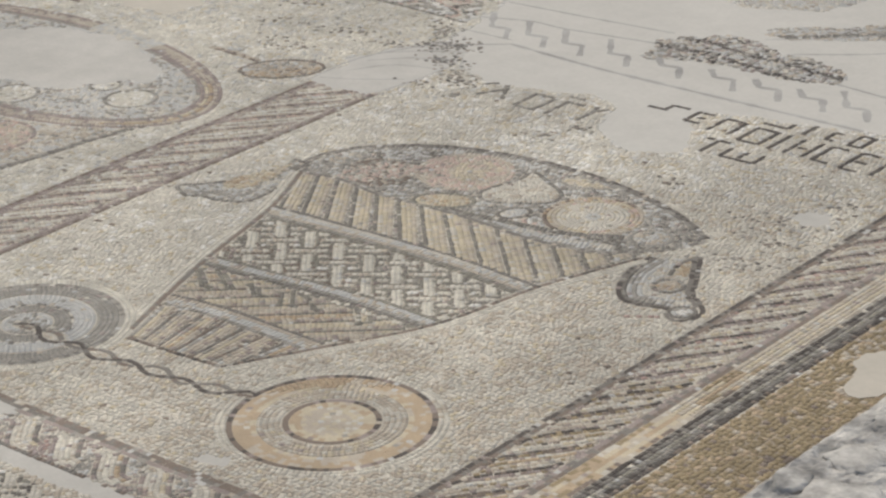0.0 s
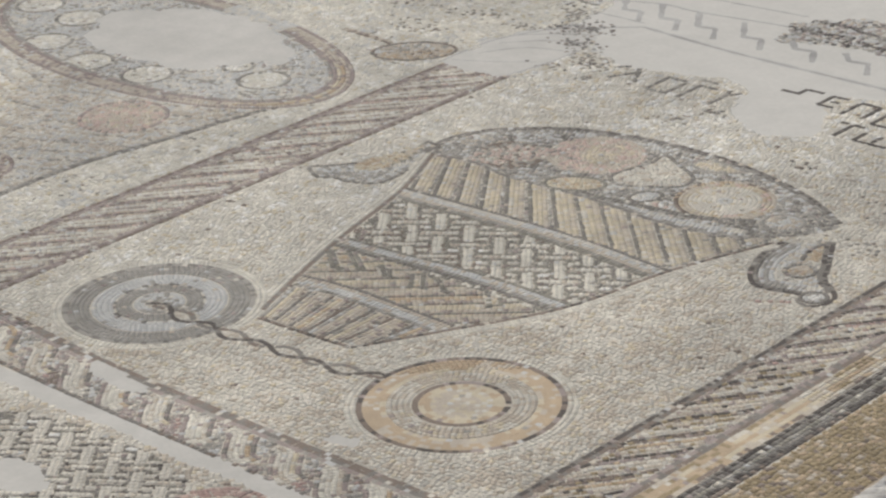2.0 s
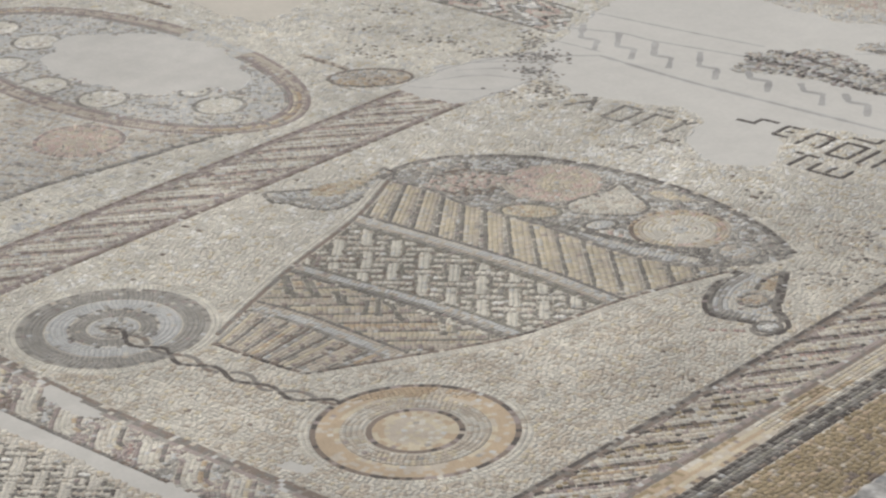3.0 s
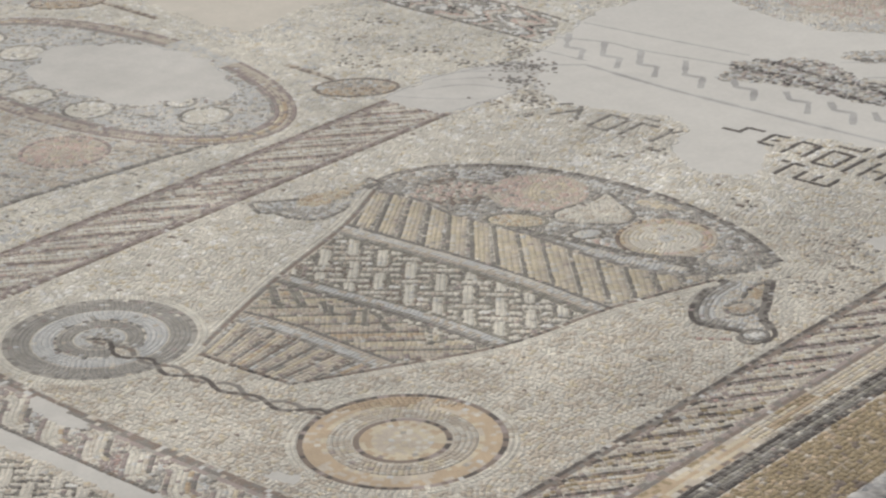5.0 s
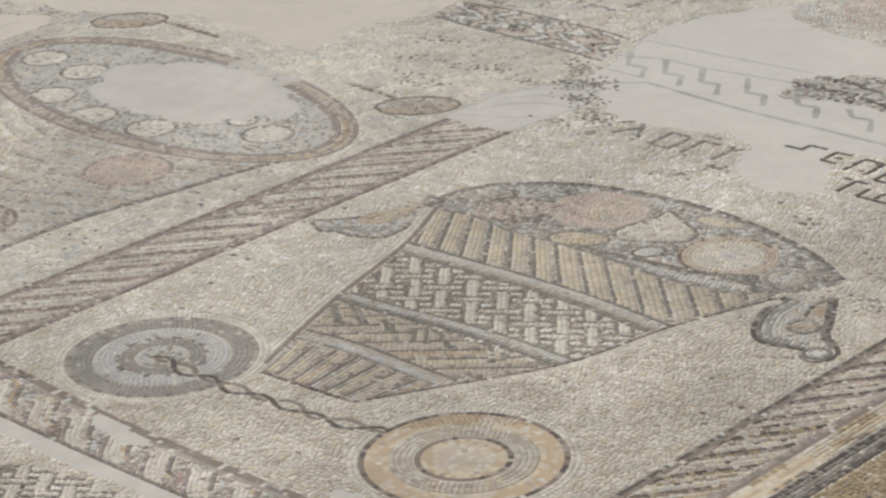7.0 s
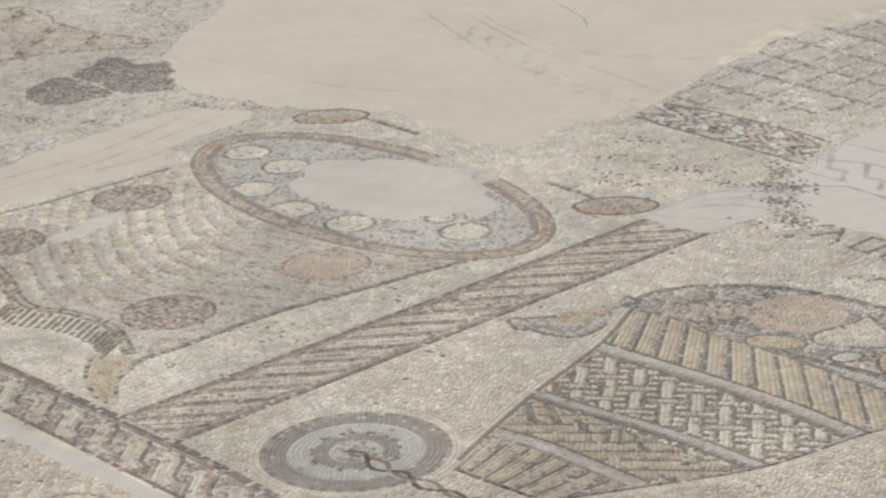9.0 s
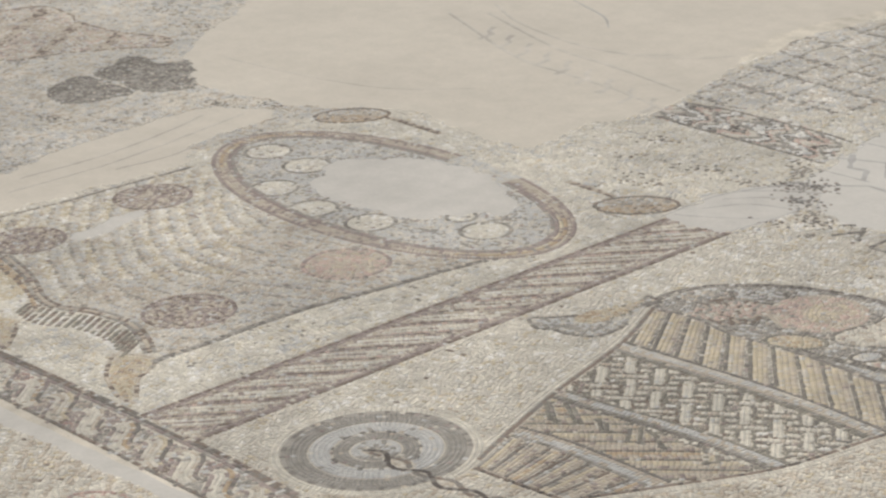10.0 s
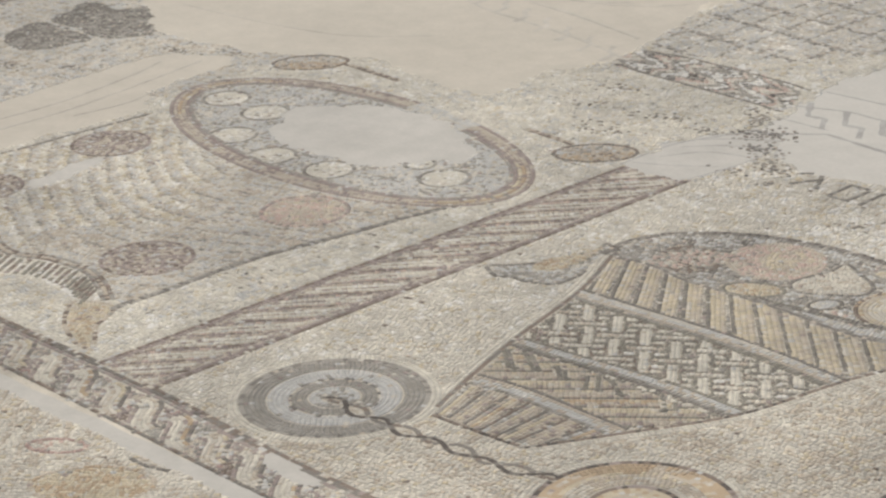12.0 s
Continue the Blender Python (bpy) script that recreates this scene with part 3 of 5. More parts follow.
for i in range(-5, 7):
    key = ("fruit_basket", "stave#%d" % i)
    x0 = 0.585 + i * 0.042
    lean = -0.12 + (x0 - 0.585) * 1.9
    tone = ("tan", "straw", "tan", "ochre")[i % 4]
    for row, (st, sec) in enumerate((("slate", "brown"), ("tan", "grey") if i % 3 else ("grey", "pale"), (tone, "straw"), ("tan", "mauve"))):
        run(key, np.stack([x0 + row * 0.0102 + lean * (s - 0.30), s], 1), base, st, 0.0084 if row == 0 else 0.0098, sec)
fill(("fruit_basket", "stave_gap"), base, pick(("brown", 2), ("slate", 1), ("tan", 2)), 90, 0.0080)

# A leaf-like handle at one end of the rim and a curled one at the other.
LEAF = [(0.018, 0.854), (0.056, 0.898), (0.083, 0.938), (0.111, 1.011), (0.125, 1.066), (0.118, 1.112), (0.150, 1.10), (0.182, 1.040), (0.196, 0.990), (0.208, 0.923), (0.205, 0.878), (0.178, 0.854), (0.135, 0.838), (0.103, 0.840), (0.075, 0.822)]
BLADE = [(0.098, 0.912), (0.091, 0.964), (0.122, 1.033), (0.128, 1.085), (0.153, 1.022), (0.151, 0.969), (0.136, 0.915)]
fill(("leaf_ornament", "ochre_blade"), curve(BLADE, True), pick(("ochre", 2), ("straw", 3), ("tan", 1)), 70, 0.0092)
stroke(("leaf_ornament", "blade_line"), BLADE, "olive", closed=True, second="grey")
stroke(("leaf_ornament", "outline"), LEAF, "slate", closed=True, shift=-0.004, second="grey")
fill(("leaf_ornament", "grey_blade"), curve(LEAF, True), pick(("grey", 3), ("pale", 3), ("cream", 1)), 60, 0.0092)
CURL = [(1.032, 1.121), (1.037, 1.041), (1.064, 0.972), (1.101, 0.929), (1.141, 0.925), (1.197, 0.939), (1.212, 0.913), (1.239, 0.908), (1.258, 0.929), (1.256, 0.964), (1.231, 0.994), (1.196, 1.022), (1.168, 1.074), (1.136, 1.128), (1.110, 1.175)]
disc(("curled_ornament", "knob"), 1.226, 0.944, 0.0, 0.029, where((lambda x, y: np.hypot(x - 1.226, y - 0.944) < 0.008, "white"), (lambda x, y: np.hypot(x - 1.226, y - 0.944) > 0.020, "slate"), (None, pick(("pale", 1), ("grey", 1)))), 0.0088)
stroke(("curled_ornament", "outline"), CURL, "dark", second="slate")
stroke(("curled_ornament", "outline"), CURL[9:], "slate", shift=0.0100, second="dark")
stroke(("curled_ornament", "tail"), [(1.15, 0.868), (1.175, 0.885), (1.205, 0.905)], "red", second="tan")
stroke(("curled_ornament", "fold_line"), [(1.110, 1.175), (1.096, 1.132), (1.105, 1.085), (1.112, 1.068)], "slate", second="dark")
TONGUE = [(1.116, 1.078), (1.104, 1.117), (1.110, 1.162), (1.143, 1.105), (1.137, 1.082)]
fill(("curled_ornament", "ochre_tongue"), curve(TONGUE, True), pick(("ochre", 3), ("straw", 1), ("tan", 1)), 70, 0.0092)
for k in range(4):
    stroke(("curled_ornament", "grey_band"), CURL[:6], ("slate", "grey", "grey", "pale")[k], shift=0.0100 + 0.0098 * k, second="pale" if k else "grey")
stroke(("curled_ornament", "core_outline"), oval(1.138, 1.026, 0.029, 0.029), "slate", closed=True, second="grey")
fill(("curled_ornament", "ochre_core"), oval(1.138, 1.026, 0.030, 0.030), pick(("ochre", 2), ("tan", 3)), 70, 0.0092)
fill(("curled_ornament", "pale_coat"), curve(CURL, True), pick(("cream", 4), ("pale", 3), ("tan", 1)), 120, 0.0092)

# Twisted-rope borders beside the panel.
WARM = (("dark", "brown"), ("mauve", "tan"), ("cream", "straw"), ("brown", "dark"), ("cream", "tan"), ("tan", "straw"), ("mauve", "brown"))
WARM_TWO = (("dark", "brown"), ("mauve", "pink"), ("cream", "tan"), ("dark", "red"), ("tan", "straw"), ("cream", "pink"), ("mauve", "red"))
COOL = (("brown", "mauve"), ("tan", "mauve"), ("ivory", "cream"), ("mauve", "tan"), ("ivory", "white"), ("cream", "tan"), ("tan", "mauve"))
COOL_TWO = (("mauve", "brown"), ("tan", "pink"), ("cream", "ivory"), ("mauve", "brown"), ("ivory", "cream"), ("tan", "pale"), ("mauve", "pink"))


def rope(key, ua, ub, va, vb, per, sets):
    """A two-strand twist: lens-shaped bundles of rows that lie level in the middle and run out along both edges."""
    u0, width = ua + 0.013, ub - ua - 0.026
    f = np.linspace(0.025, 0.975, 90)
    swing = 0.70 * width * (f - 0.5) + 0.0150 * np.log(f / (1 - f))
    first, last = int(va / per) - 3, int(vb / per) + 3
    for turn_of in ((0,), (6,), (2, 4), (3,), (1, 5)):
        for k in range(first, last):
            for j in turn_of:
                st, sec = sets[k % 2][j]
                y = k * per + per * j / 7 + swing + rng.normal(0, 0.0006)
                ok = (y > va + 0.004) & (y < vb - 0.004)
                if j == 3:
                    ok &= (f > 0.20) & (f < (0.60 if k % 3 else 0.78))
                if key == "rope_border_a" and rng.random() < 1.1 - (k + 1) * per / 0.75:
                    st, sec = {"cream": "tan", "tan": "ochre", "mauve": "brown"}.get(st, st), "rust"
                if j in (1, 2, 4, 5):
                    ok &= (f > 0.12) & (f < 0.90)
                if ok.sum() > 6:
                    line = np.stack([u0 + width * f, y], 1)[ok]
                    stroke((key, "strand#%d" % k), line[:: max(1, len(line) // 16)], st, size=0.0100, width=0.0094, second=sec)
    light = pick(("cream", 2), ("tan", 3), ("mauve", 3))
    for k in range(first, last):
        lens = np.vstack([np.stack([u0 - 0.004 + (width + 0.008) * f, np.clip(k * per + swing, va, vb)], 1), np.stack([u0 - 0.004 + (width + 0.008) * f, np.clip((k + 1) * per + swing, va, vb)], 1)[::-1]])
        fill((key, "strand#%d" % k), lens, light, 41, 0.0084)


for key, ua, ub, va, vb, sets in (("rope_border_a", 1.290, 1.428, -0.02, 1.98, (WARM, WARM_TWO)), ("rope_border_b", -0.186, -0.008, 0.005, 1.52, (COOL, COOL_TWO))):
    for m, (u, st) in enumerate(((ua, "dark" if ua > 0 else "brown"), (ua + 0.0100, "brown" if ua > 0 else "mauve"), (ub, "brown"), (ub - 0.0100, "mauve"))):
        stroke((key, "edge_line#%d" % (m // 2)), [(u, va), (u + 0.003 * math.sin(va), (va + vb) / 2), (u, vb)], st, second="slate" if ua > 0 else "mauve")
    rope(key, ua, ub, va, vb, 0.0915, sets)

# Plain stripes outside the rope border.
for j in range(5):
    for v in np.arange(-0.05, 2.0, 0.05):
        stained = rng.random() < np.clip(1.05 - v / 0.85, 0, 1)
        stroke(("stripe_border", "light_stripe"), [(1.4395 + j * 0.0101, v), (1.4395 + j * 0.0101, v + 0.05)], (("rust", "rust", "ochre", "rust", "brown") if stained else ("tan", "straw", "tan", "straw", "tan"))[j], second="ochre" if stained else ("tan" if j % 2 else "cream"))
for j, st in enumerate(("dark", "slate", "olive", "slate", "dark")):
    stroke(("stripe_border", "dark_stripe"), [(1.4910 + j * 0.0103, -0.05), (1.4925 + j * 0.0103, 1.0), (1.4910 + j * 0.0103, 2.0)], st, second=("slate", "dark", "grey", "dark", "brown")[j])

# The wave border under the panels.
WAVE = np.array([(-0.062, -0.066), (-0.040, -0.058), (-0.018, -0.066), (-0.002, -0.086), (0.016, -0.108), (0.034, -0.126), (0.062, -0.134)])
for m, (v, st) in enumerate(((-0.028, "brown"), (-0.0380, "slate"), (-0.0480, "mauve"), (-0.148, "slate"))):
    rise = (0.040, 0.038, 0.028, -0.002, -0.006) if m < 3 else (0.03, 0.024, 0.012, -0.002, -0.006)
    stroke(("wave_border", "edge_line#%d" % (m // 3)), list(zip((-0.80, -0.4, 0.05, 0.5, 1.3), (v + r for r in rise))), st, second=("slate", "brown", "grey", "brown")[m])
lift_at = lambda u: np.interp(u, [-0.8, -0.4, 0.05, 0.5, 1.3], [0.03, 0.024, 0.012, -0.002, -0.006])
for k in range(-8, 13):
    u = 0.070 + k * 0.1055
    line = WAVE + (u, float(lift_at(u)))
    key = ("wave_border", "wave#%d" % k)
    tones = (("ivory", "cream", "tan"), ("cream", "ivory", "ochre"), ("cream", "tan", "straw"))[k % 3]
    for row, st in ((-1.5, tones[0]), (-0.5, tones[1]), (0.5, tones[0]), (1.5, tones[2])):
        stroke(key, line, st, shift=row * 0.0092, size=0.0092, second="cream")
    stroke(key, line, "slate", shift=2.5 * 0.0092, size=0.0092, second="mauve")
    stroke(key, line, "mauve", shift=-2.5 * 0.0092, size=0.0092, second="slate")
    disc(key, u + 0.045, -0.083 + float(lift_at(u)), 0.0, 0.010, pick(("pale", 2), ("cream", 1)), 0.0090)
    back = (("red", 1), ("mauve", 3), ("brown", 1)) if k % 3 == 0 else ((("grey", 3), ("slate", 1), ("pale", 1)) if k % 3 == 1 else (("mauve", 2), ("grey", 1), ("tan", 1)))
    fill(key, np.array([(u - 0.053, -0.147), (u + 0.0525, -0.147), (u + 0.0525, -0.045), (u - 0.053, -0.045)]) + (0, float(lift_at(u))), pick(*back), 45, 0.0090)
# Below it: the wicker lattice, a red curve and an ochre shape of the next panel.
weave("lower_lattice", ragged([(0.40, -0.27), (0.52, -0.225), (0.70, -0.215), (0.84, -0.235), (0.87, -0.30), (0.80, -0.40), (0.78, -0.58), (0.55, -0.60), (0.42, -0.40)], 0.01, 41), (0.62, -0.40), 10, 0.80, "cream", "cream", "tan", (("slate", 3), ("dark", 1), ("olive", 1)))
ARC = [(0.845, -0.31), (0.875, -0.255), (0.925, -0.205), (1.02, -0.20)]
for j in range(3):
    stroke(("lower_red_curve", "curve_line"), ARC, "red", shift=-0.0098 * j, second="pink")
fill(("lower_red_curve", "pink_infill"), ragged([(0.87, -0.30), (0.90, -0.24), (0.96, -0.222), (1.05, -0.22), (1.05, -0.32), (0.92, -0.36)], 0.008, 42), pick(("pink", 3), ("tan", 2)), 30)
stroke(("lower_red_ring", "ring"), oval(0.062, -0.272, 0.055, 0.028, 35), "red", closed=True, second="pink")
fill(("lower_red_ring", "infill"), oval(0.062, -0.272, 0.053, 0.026, 35), pick(("cream", 3), ("pink", 1)), 35)
stroke(("lower_ochre_shape", "outline"), oval(0.240, -0.325, 0.110, 0.072, 40), "tan", closed=True, second="ochre")
fill(("lower_ochre_shape", "body"), oval(0.240, -0.325, 0.107, 0.070, 40), pick(("ochre", 2), ("straw", 3)), 40)
stroke(("lower_ochre_shape", "stalk"), [(0.205, -0.215), (0.25, -0.215), (0.30, -0.20)], "slate")

# The neighbouring panel: a round table with loaves, hung with a cloth.
TX, TY, TA, TB, TURN = -0.845, 1.222, 0.612, 0.300, -5.0
for k in range(6):
    o = oval(TX, TY, TA - 0.005 - 0.0105 * k, TB - 0.005 - 0.0105 * k, TURN, 120)
    o = np.vstack([o, o[:1]])
    run = np.r_[0, np.cumsum(np.hypot(*np.diff(o, axis=0).T))]
    n = int(run[-1] / 0.0100)
    at = (np.arange(n) + rng.random()) / n * run[-1]
    x, y = np.interp(at, run, o[:, 0]), np.interp(at, run, o[:, 1])
    g = np.gradient(o, axis=0)
    ang = np.arctan2(np.interp(at, run, g[:, 1]), np.interp(at, run, g[:, 0]))
    st = np.full(n, NUM[("mauve", "tan", "tan", "tan", "mauve", "grey")[k]])
    st = np.where((k in (2, 3)) & (np.abs(x - TX) > 0.46), NUM["ochre" if k == 2 else "straw"], st)
    st = np.where(rng.random(n) < 0.25, NUM["mauve"], st)
    st = np.where((x > -0.90) & (x < -0.66) & (y > TY), rng.choice([NUM["cream"], NUM["pale"]], n), st)
    lay(("round_table", "rim"), x, y, ang, 0.0104 * np.ones(n), 0.0106 * np.ones(n), st, 2)
for i, (x, y) in enumerate(((-1.309, 1.236), (-1.144, 1.225), (-1.069, 1.060), (-0.878, 1.022), (-0.696, 1.043), (-0.446, 1.174), (-0.560, 1.205))):
    r = 0.063 if i < 6 else 0.040
    disc(("round_table", "loaf#%d" % i), x, y, 0.0, r, where((lambda a, b, x=x, y=y, r=r: np.hypot(a - x, b - y) > r - 0.010, pick(("slate", 1), ("grey", 2))), (None, pick(("ivory", 3), ("white", 1), ("cream", 1)))), 0.0094)
fill(("round_table", "tabletop"), oval(TX, TY, TA - 0.06, TB - 0.06, TURN), pick(("pale", 6), ("grey", 2), ("cream", 2)), 12, 0.0096)
MEDALS = [(-1.251, 0.830, 0.098, "red"), (-1.225, 0.446, 0.094, "red"), (-0.528, 0.825, 0.102, "tan"), (-0.566, 0.414, 0.104, "brown")]
for i, (x, y, r, st) in enumerate(MEDALS):
    def check(a, b, x=x, y=y, st=st):
        p, q = (a - x + b - y) / 0.052, (b - y - a + x) / 0.052
        spot = ((np.abs(p % 1 - 0.5) < 0.22) & (np.abs(q % 1 - 0.5) < 0.20))
        rr = rng.random(len(a))
        return np.where(spot & (rr < 0.45), NUM["pale"] if st != "tan" else NUM["straw"], np.where(rr < 0.5, NUM["mauve"] if st != "tan" else NUM["tan"], np.where(rr < 0.85, NUM["tan"] if st != "tan" else NUM["pink"], NUM["brown"] if st != "tan" else NUM["tan"])))
    stroke(("table_cloth", "medallion#%d" % i), oval(x, y, r - 0.005, r - 0.005, 0, 60), "mauve", closed=True, second="brown" if st != "tan" else "pink")
    fill(("table_cloth", "medallion#%d" % i), oval(x, y, r - 0.008, r - 0.008, 0, 60), check, 45, 0.0092)
HEM = [(-1.30, 0.385), (-1.184, 0.346), (-1.033, 0.305), (-0.907, 0.249), (-0.838, 0.232), (-0.786, 0.240), (-0.722, 0.268), (-0.613, 0.278), (-0.524, 0.249), (-0.440, 0.206)]
for k in range(3):
    stroke(("table_cloth", "hem"), HEM, ("grey", "tan", "grey")[k], shift=0.0100 * k, second="brown")
stroke(("table_cloth", "side_edge#0"), [(-1.418, 0.50), (-1.392, 0.66), (-1.380, 0.82), (-1.362, 1.03)], "slate", second="grey")
SIDE = [(-0.385, 0.190), (-0.388, 0.222), (-0.384, 0.323), (-0.386, 0.445), (-0.380, 0.594), (-0.355, 0.716), (-0.329, 0.873), (-0.318, 0.957), (-0.29, 1.06)]
stroke(("table_cloth", "side_edge#1"), SIDE, "slate", second="grey")
stroke(("table_cloth", "side_edge#1"), SIDE, "grey", shift=0.0100, second="slate")
def folds(x, y):
    w = y - 0.85 * (x + 0.74) ** 2
    ph = (w / 0.058 + 0.35 * np.sin(x * 9 + y * 4)) % 1
    r = clumped(x, y)
    bold = x < -0.78 + 0.1 * np.sin(y * 13)
    light = np.where(r < 0.28, NUM["straw"], np.where(r < 0.85, NUM["ivory"], NUM["white"]))
    soft = np.where(r < 0.30, NUM["tan"], np.where(r < 0.75, NUM["cream"], NUM["pale"]))
    shade = np.where(r < 0.35, NUM["tan"], np.where(r < 0.65, NUM["pale"], NUM["cream"]))
    return np.where(ph < 0.13, np.where(r < 0.55, NUM["grey"], NUM["tan"]), np.where(ph < 0.55, shade, np.where(bold, light, soft)))


cloth = np.vstack([curve(HEM[:-1]), curve(SIDE[1:]), [(-0.40, 1.05), (-0.85, 0.93), (-1.30, 1.02), (-1.362, 1.03)], curve([(-1.380, 0.82), (-1.392, 0.66), (-1.418, 0.50)])])
fill(("table_cloth", "folds"), cloth, folds, 5, 0.0094)
hem = curve(HEM)
FRINGE = np.vstack([hem[(hem[:, 0] > -1.25) & (hem[:, 0] < -0.47)], curve([(-0.49, 0.170), (-0.57, 0.185), (-0.70, 0.172), (-0.80, 0.150), (-0.90, 0.130), (-1.10, 0.20), (-1.25, 0.27)])])
for i in range(2, 46):
    h = hem[int(i / 46 * (len(hem) - 1))]
    if -1.2 < h[0] < -0.505:
        drop = np.array((0.046, -0.080)) if h[0] > -0.90 else np.array((0.085, -0.050))
        stroke(("table_cloth", "fringe_thread#%d" % i), [h + drop * 0.12, h + drop], "olive" if h[0] > -0.9 else "ochre", size=0.0100, width=0.0105, second="brown", straight=True)
fill(("table_cloth", "fringe"), FRINGE, where((lambda x, y: x < -0.93, pick(("straw", 2), ("ivory", 1))), (None, pick(("ivory", 3), ("white", 2)))), 118, 0.0096)
FEET = ([(-0.488, 0.160), (-0.437, 0.200), (-0.390, 0.198), (-0.353, 0.147), (-0.341, 0.119), (-0.277, 0.067), (-0.246, 0.036), (-0.298, 0.030), (-0.368, 0.057), (-0.421, 0.089)], [(-0.940, 0.170), (-0.870, 0.215), (-0.822, 0.158), (-0.75, 0.099), (-0.685, 0.030), (-0.723, 0.035), (-0.82, 0.09)])
for i, o in enumerate(FEET):
    stroke(("table_cloth", "foot#%d" % i), o, "tan", closed=True, shift=-0.004, second="brown")
    fill(("table_cloth", "foot#%d" % i), curve(o, True), pick(("straw", 3), ("ochre", 1), ("tan", 1)), 40, 0.0094)

# Small shovels beside the table.
for key, x, y, turn, h0, h1 in (("shovel_a", -0.302, 1.522, 42, (-0.555, 1.541), (-0.385, 1.530)), ("shovel_b", -1.378, 1.575, 48, (-1.320, 1.622), (-1.077, 1.610))):
    stroke((key, "outline"), oval(x, y, 0.098, 0.062, turn), "brown", closed=True, second="slate", anywhere=True)
    fill((key, "pan"), oval(x, y, 0.096, 0.059, turn), where((lambda a, b: (b - a) > (y - x), pick(("grey", 1), ("tan", 2), ("pale", 1))), (None, pick(("ochre", 3), ("tan", 3), ("brown", 1)))), turn, 0.0092)
    stroke((key, "handle"), [h0, h1], "brown", second="tan", anywhere=True)
    stroke((key, "handle"), [h0, h1], "tan", shift=0.0095, second="brown", anywhere=True)
stroke(("shovel_a", "cord"), [(-0.40, 1.47), (-0.34, 1.44), (-0.27, 1.435)], "grey", second="tan")

# Farther shapes.
BLOBS = ([(-2.21, 1.18), (-2.26, 1.25), (-2.285, 1.33), (-2.26, 1.36), (-2.14, 1.355), (-2.02, 1.34), (-2.025, 1.29), (-2.043, 1.21), (-2.09, 1.15)], [(-2.27, 1.38), (-2.305, 1.475), (-2.345, 1.55), (-2.276, 1.57), (-2.205, 1.57), (-2.135, 1.66), (-2.03, 1.57), (-1.93, 1.47), (-2.0, 1.365), (-2.13, 1.375)])
for i, o in enumerate(BLOBS):
    fill(("dark_ornament", "lobe#%d" % i), ragged(o, 0.008, 50 + i), pick(("slate", 5), ("grey", 3)), 20, 0.0096)
PINK = [(-3.1, 1.45), (-3.05, 1.72), (-2.88, 1.73), (-2.79, 1.695), (-2.585, 1.70), (-2.416, 1.75), (-2.34, 1.69), (-2.42, 1.60), (-2.52, 1.46), (-2.60, 1.30), (-2.85, 1.36)]
stroke(("pink_figure", "outline"), PINK, "brown", closed=True, second="tan")
fill(("pink_figure", "body"), curve(PINK, True), where((lambda x, y: np.sin(x * 31 + y * 22) > 0.75, pick(("brown", 1), ("tan", 2))), (None, pick(("tan", 4), ("pink", 1), ("cream", 2), ("pale", 1), ("mauve", 1)))), 15, 0.0098)
def diamonds(x, y):
    p, q = (x + 0.05 * y) / 0.105, (y + 0.11 * x) / 0.150
    line = (np.abs(p % 1 - 0.5) < 0.060) | (np.abs(q % 1 - 0.5) < 0.065)
    r = rng.random(len(x))
    return np.where(line & (r < 0.75), np.where(r < 0.60, NUM["grey"], NUM["slate"]), pick(("pale", 3), ("cream", 5), ("white", 1), ("tan", 1))(x, y))


fill(("diamond_net", "netting"), ragged([(-0.80, 2.26), (-0.62, 2.25), (-0.45, 2.35), (-0.30, 2.50), (-0.15, 2.75), (-0.30, 3.1), (-0.75, 3.25), (-0.93, 2.9), (-0.86, 2.6)], 0.03, 61), diamonds, 3, 0.0105)
def relic(x, y):
    t = ((x + 0.6 * (y - 2.1) + 0.03 * np.sin(y * 70 + x * 9) + 0.02 * np.sin(x * 31)) / 0.12) % 1
    r = rng.random(len(x))
    return np.where(r < 0.05, NUM["dark"], np.where(t < 0.22, NUM["grey"], np.where(t < 0.5, np.where(r < 0.7, NUM["white"], NUM["pale"]), np.where(t < 0.68, np.where(r < 0.5, NUM["slate"], NUM["grey"]), np.where(t < 0.8, NUM["pink"], NUM["cream"])))))


RELIC = [(-0.75, 2.07), (-0.77, 2.20), (-0.62, 2.225), (-0.33, 2.225), (-0.22, 2.16), (-0.165, 2.03), (-0.30, 2.04), (-0.453, 2.055), (-0.62, 2.05)]
stroke(("border_remnant", "edge_line#0"), [(-0.77, 2.20), (-0.62, 2.222), (-0.33, 2.218), (-0.22, 2.205)], "slate", second="grey")
stroke(("border_remnant", "edge_line#1"), [(-0.74, 2.07), (-0.62, 2.055), (-0.30, 2.042), (-0.17, 2.03)], "slate", second="grey")
fill(("border_remnant", "wave_pattern"), ragged(RELIC, 0.012, 62), relic, 45, 0.0098)
def meander(x, y):
    edge = np.abs(y - np.interp(x, [0.32, 0.43, 0.53, 0.70, 0.80], [2.163, 2.172, 2.160, 2.125, 2.135])) < 0.012
    rim = np.abs(y - np.interp(x, [0.30, 0.40, 0.50, 0.64, 0.80], [2.225, 2.245, 2.215, 2.215, 2.190])) < 0.010
    r = rng.random(len(x))
    return np.where((edge | rim) & (r < 0.8), np.where(r < 0.5, NUM["dark"], NUM["slate"]), np.where(r < 0.10, NUM["dark"], pick(("tan", 2), ("pale", 4), ("mauve", 2), ("grey", 3), ("cream", 2))(x, y)))


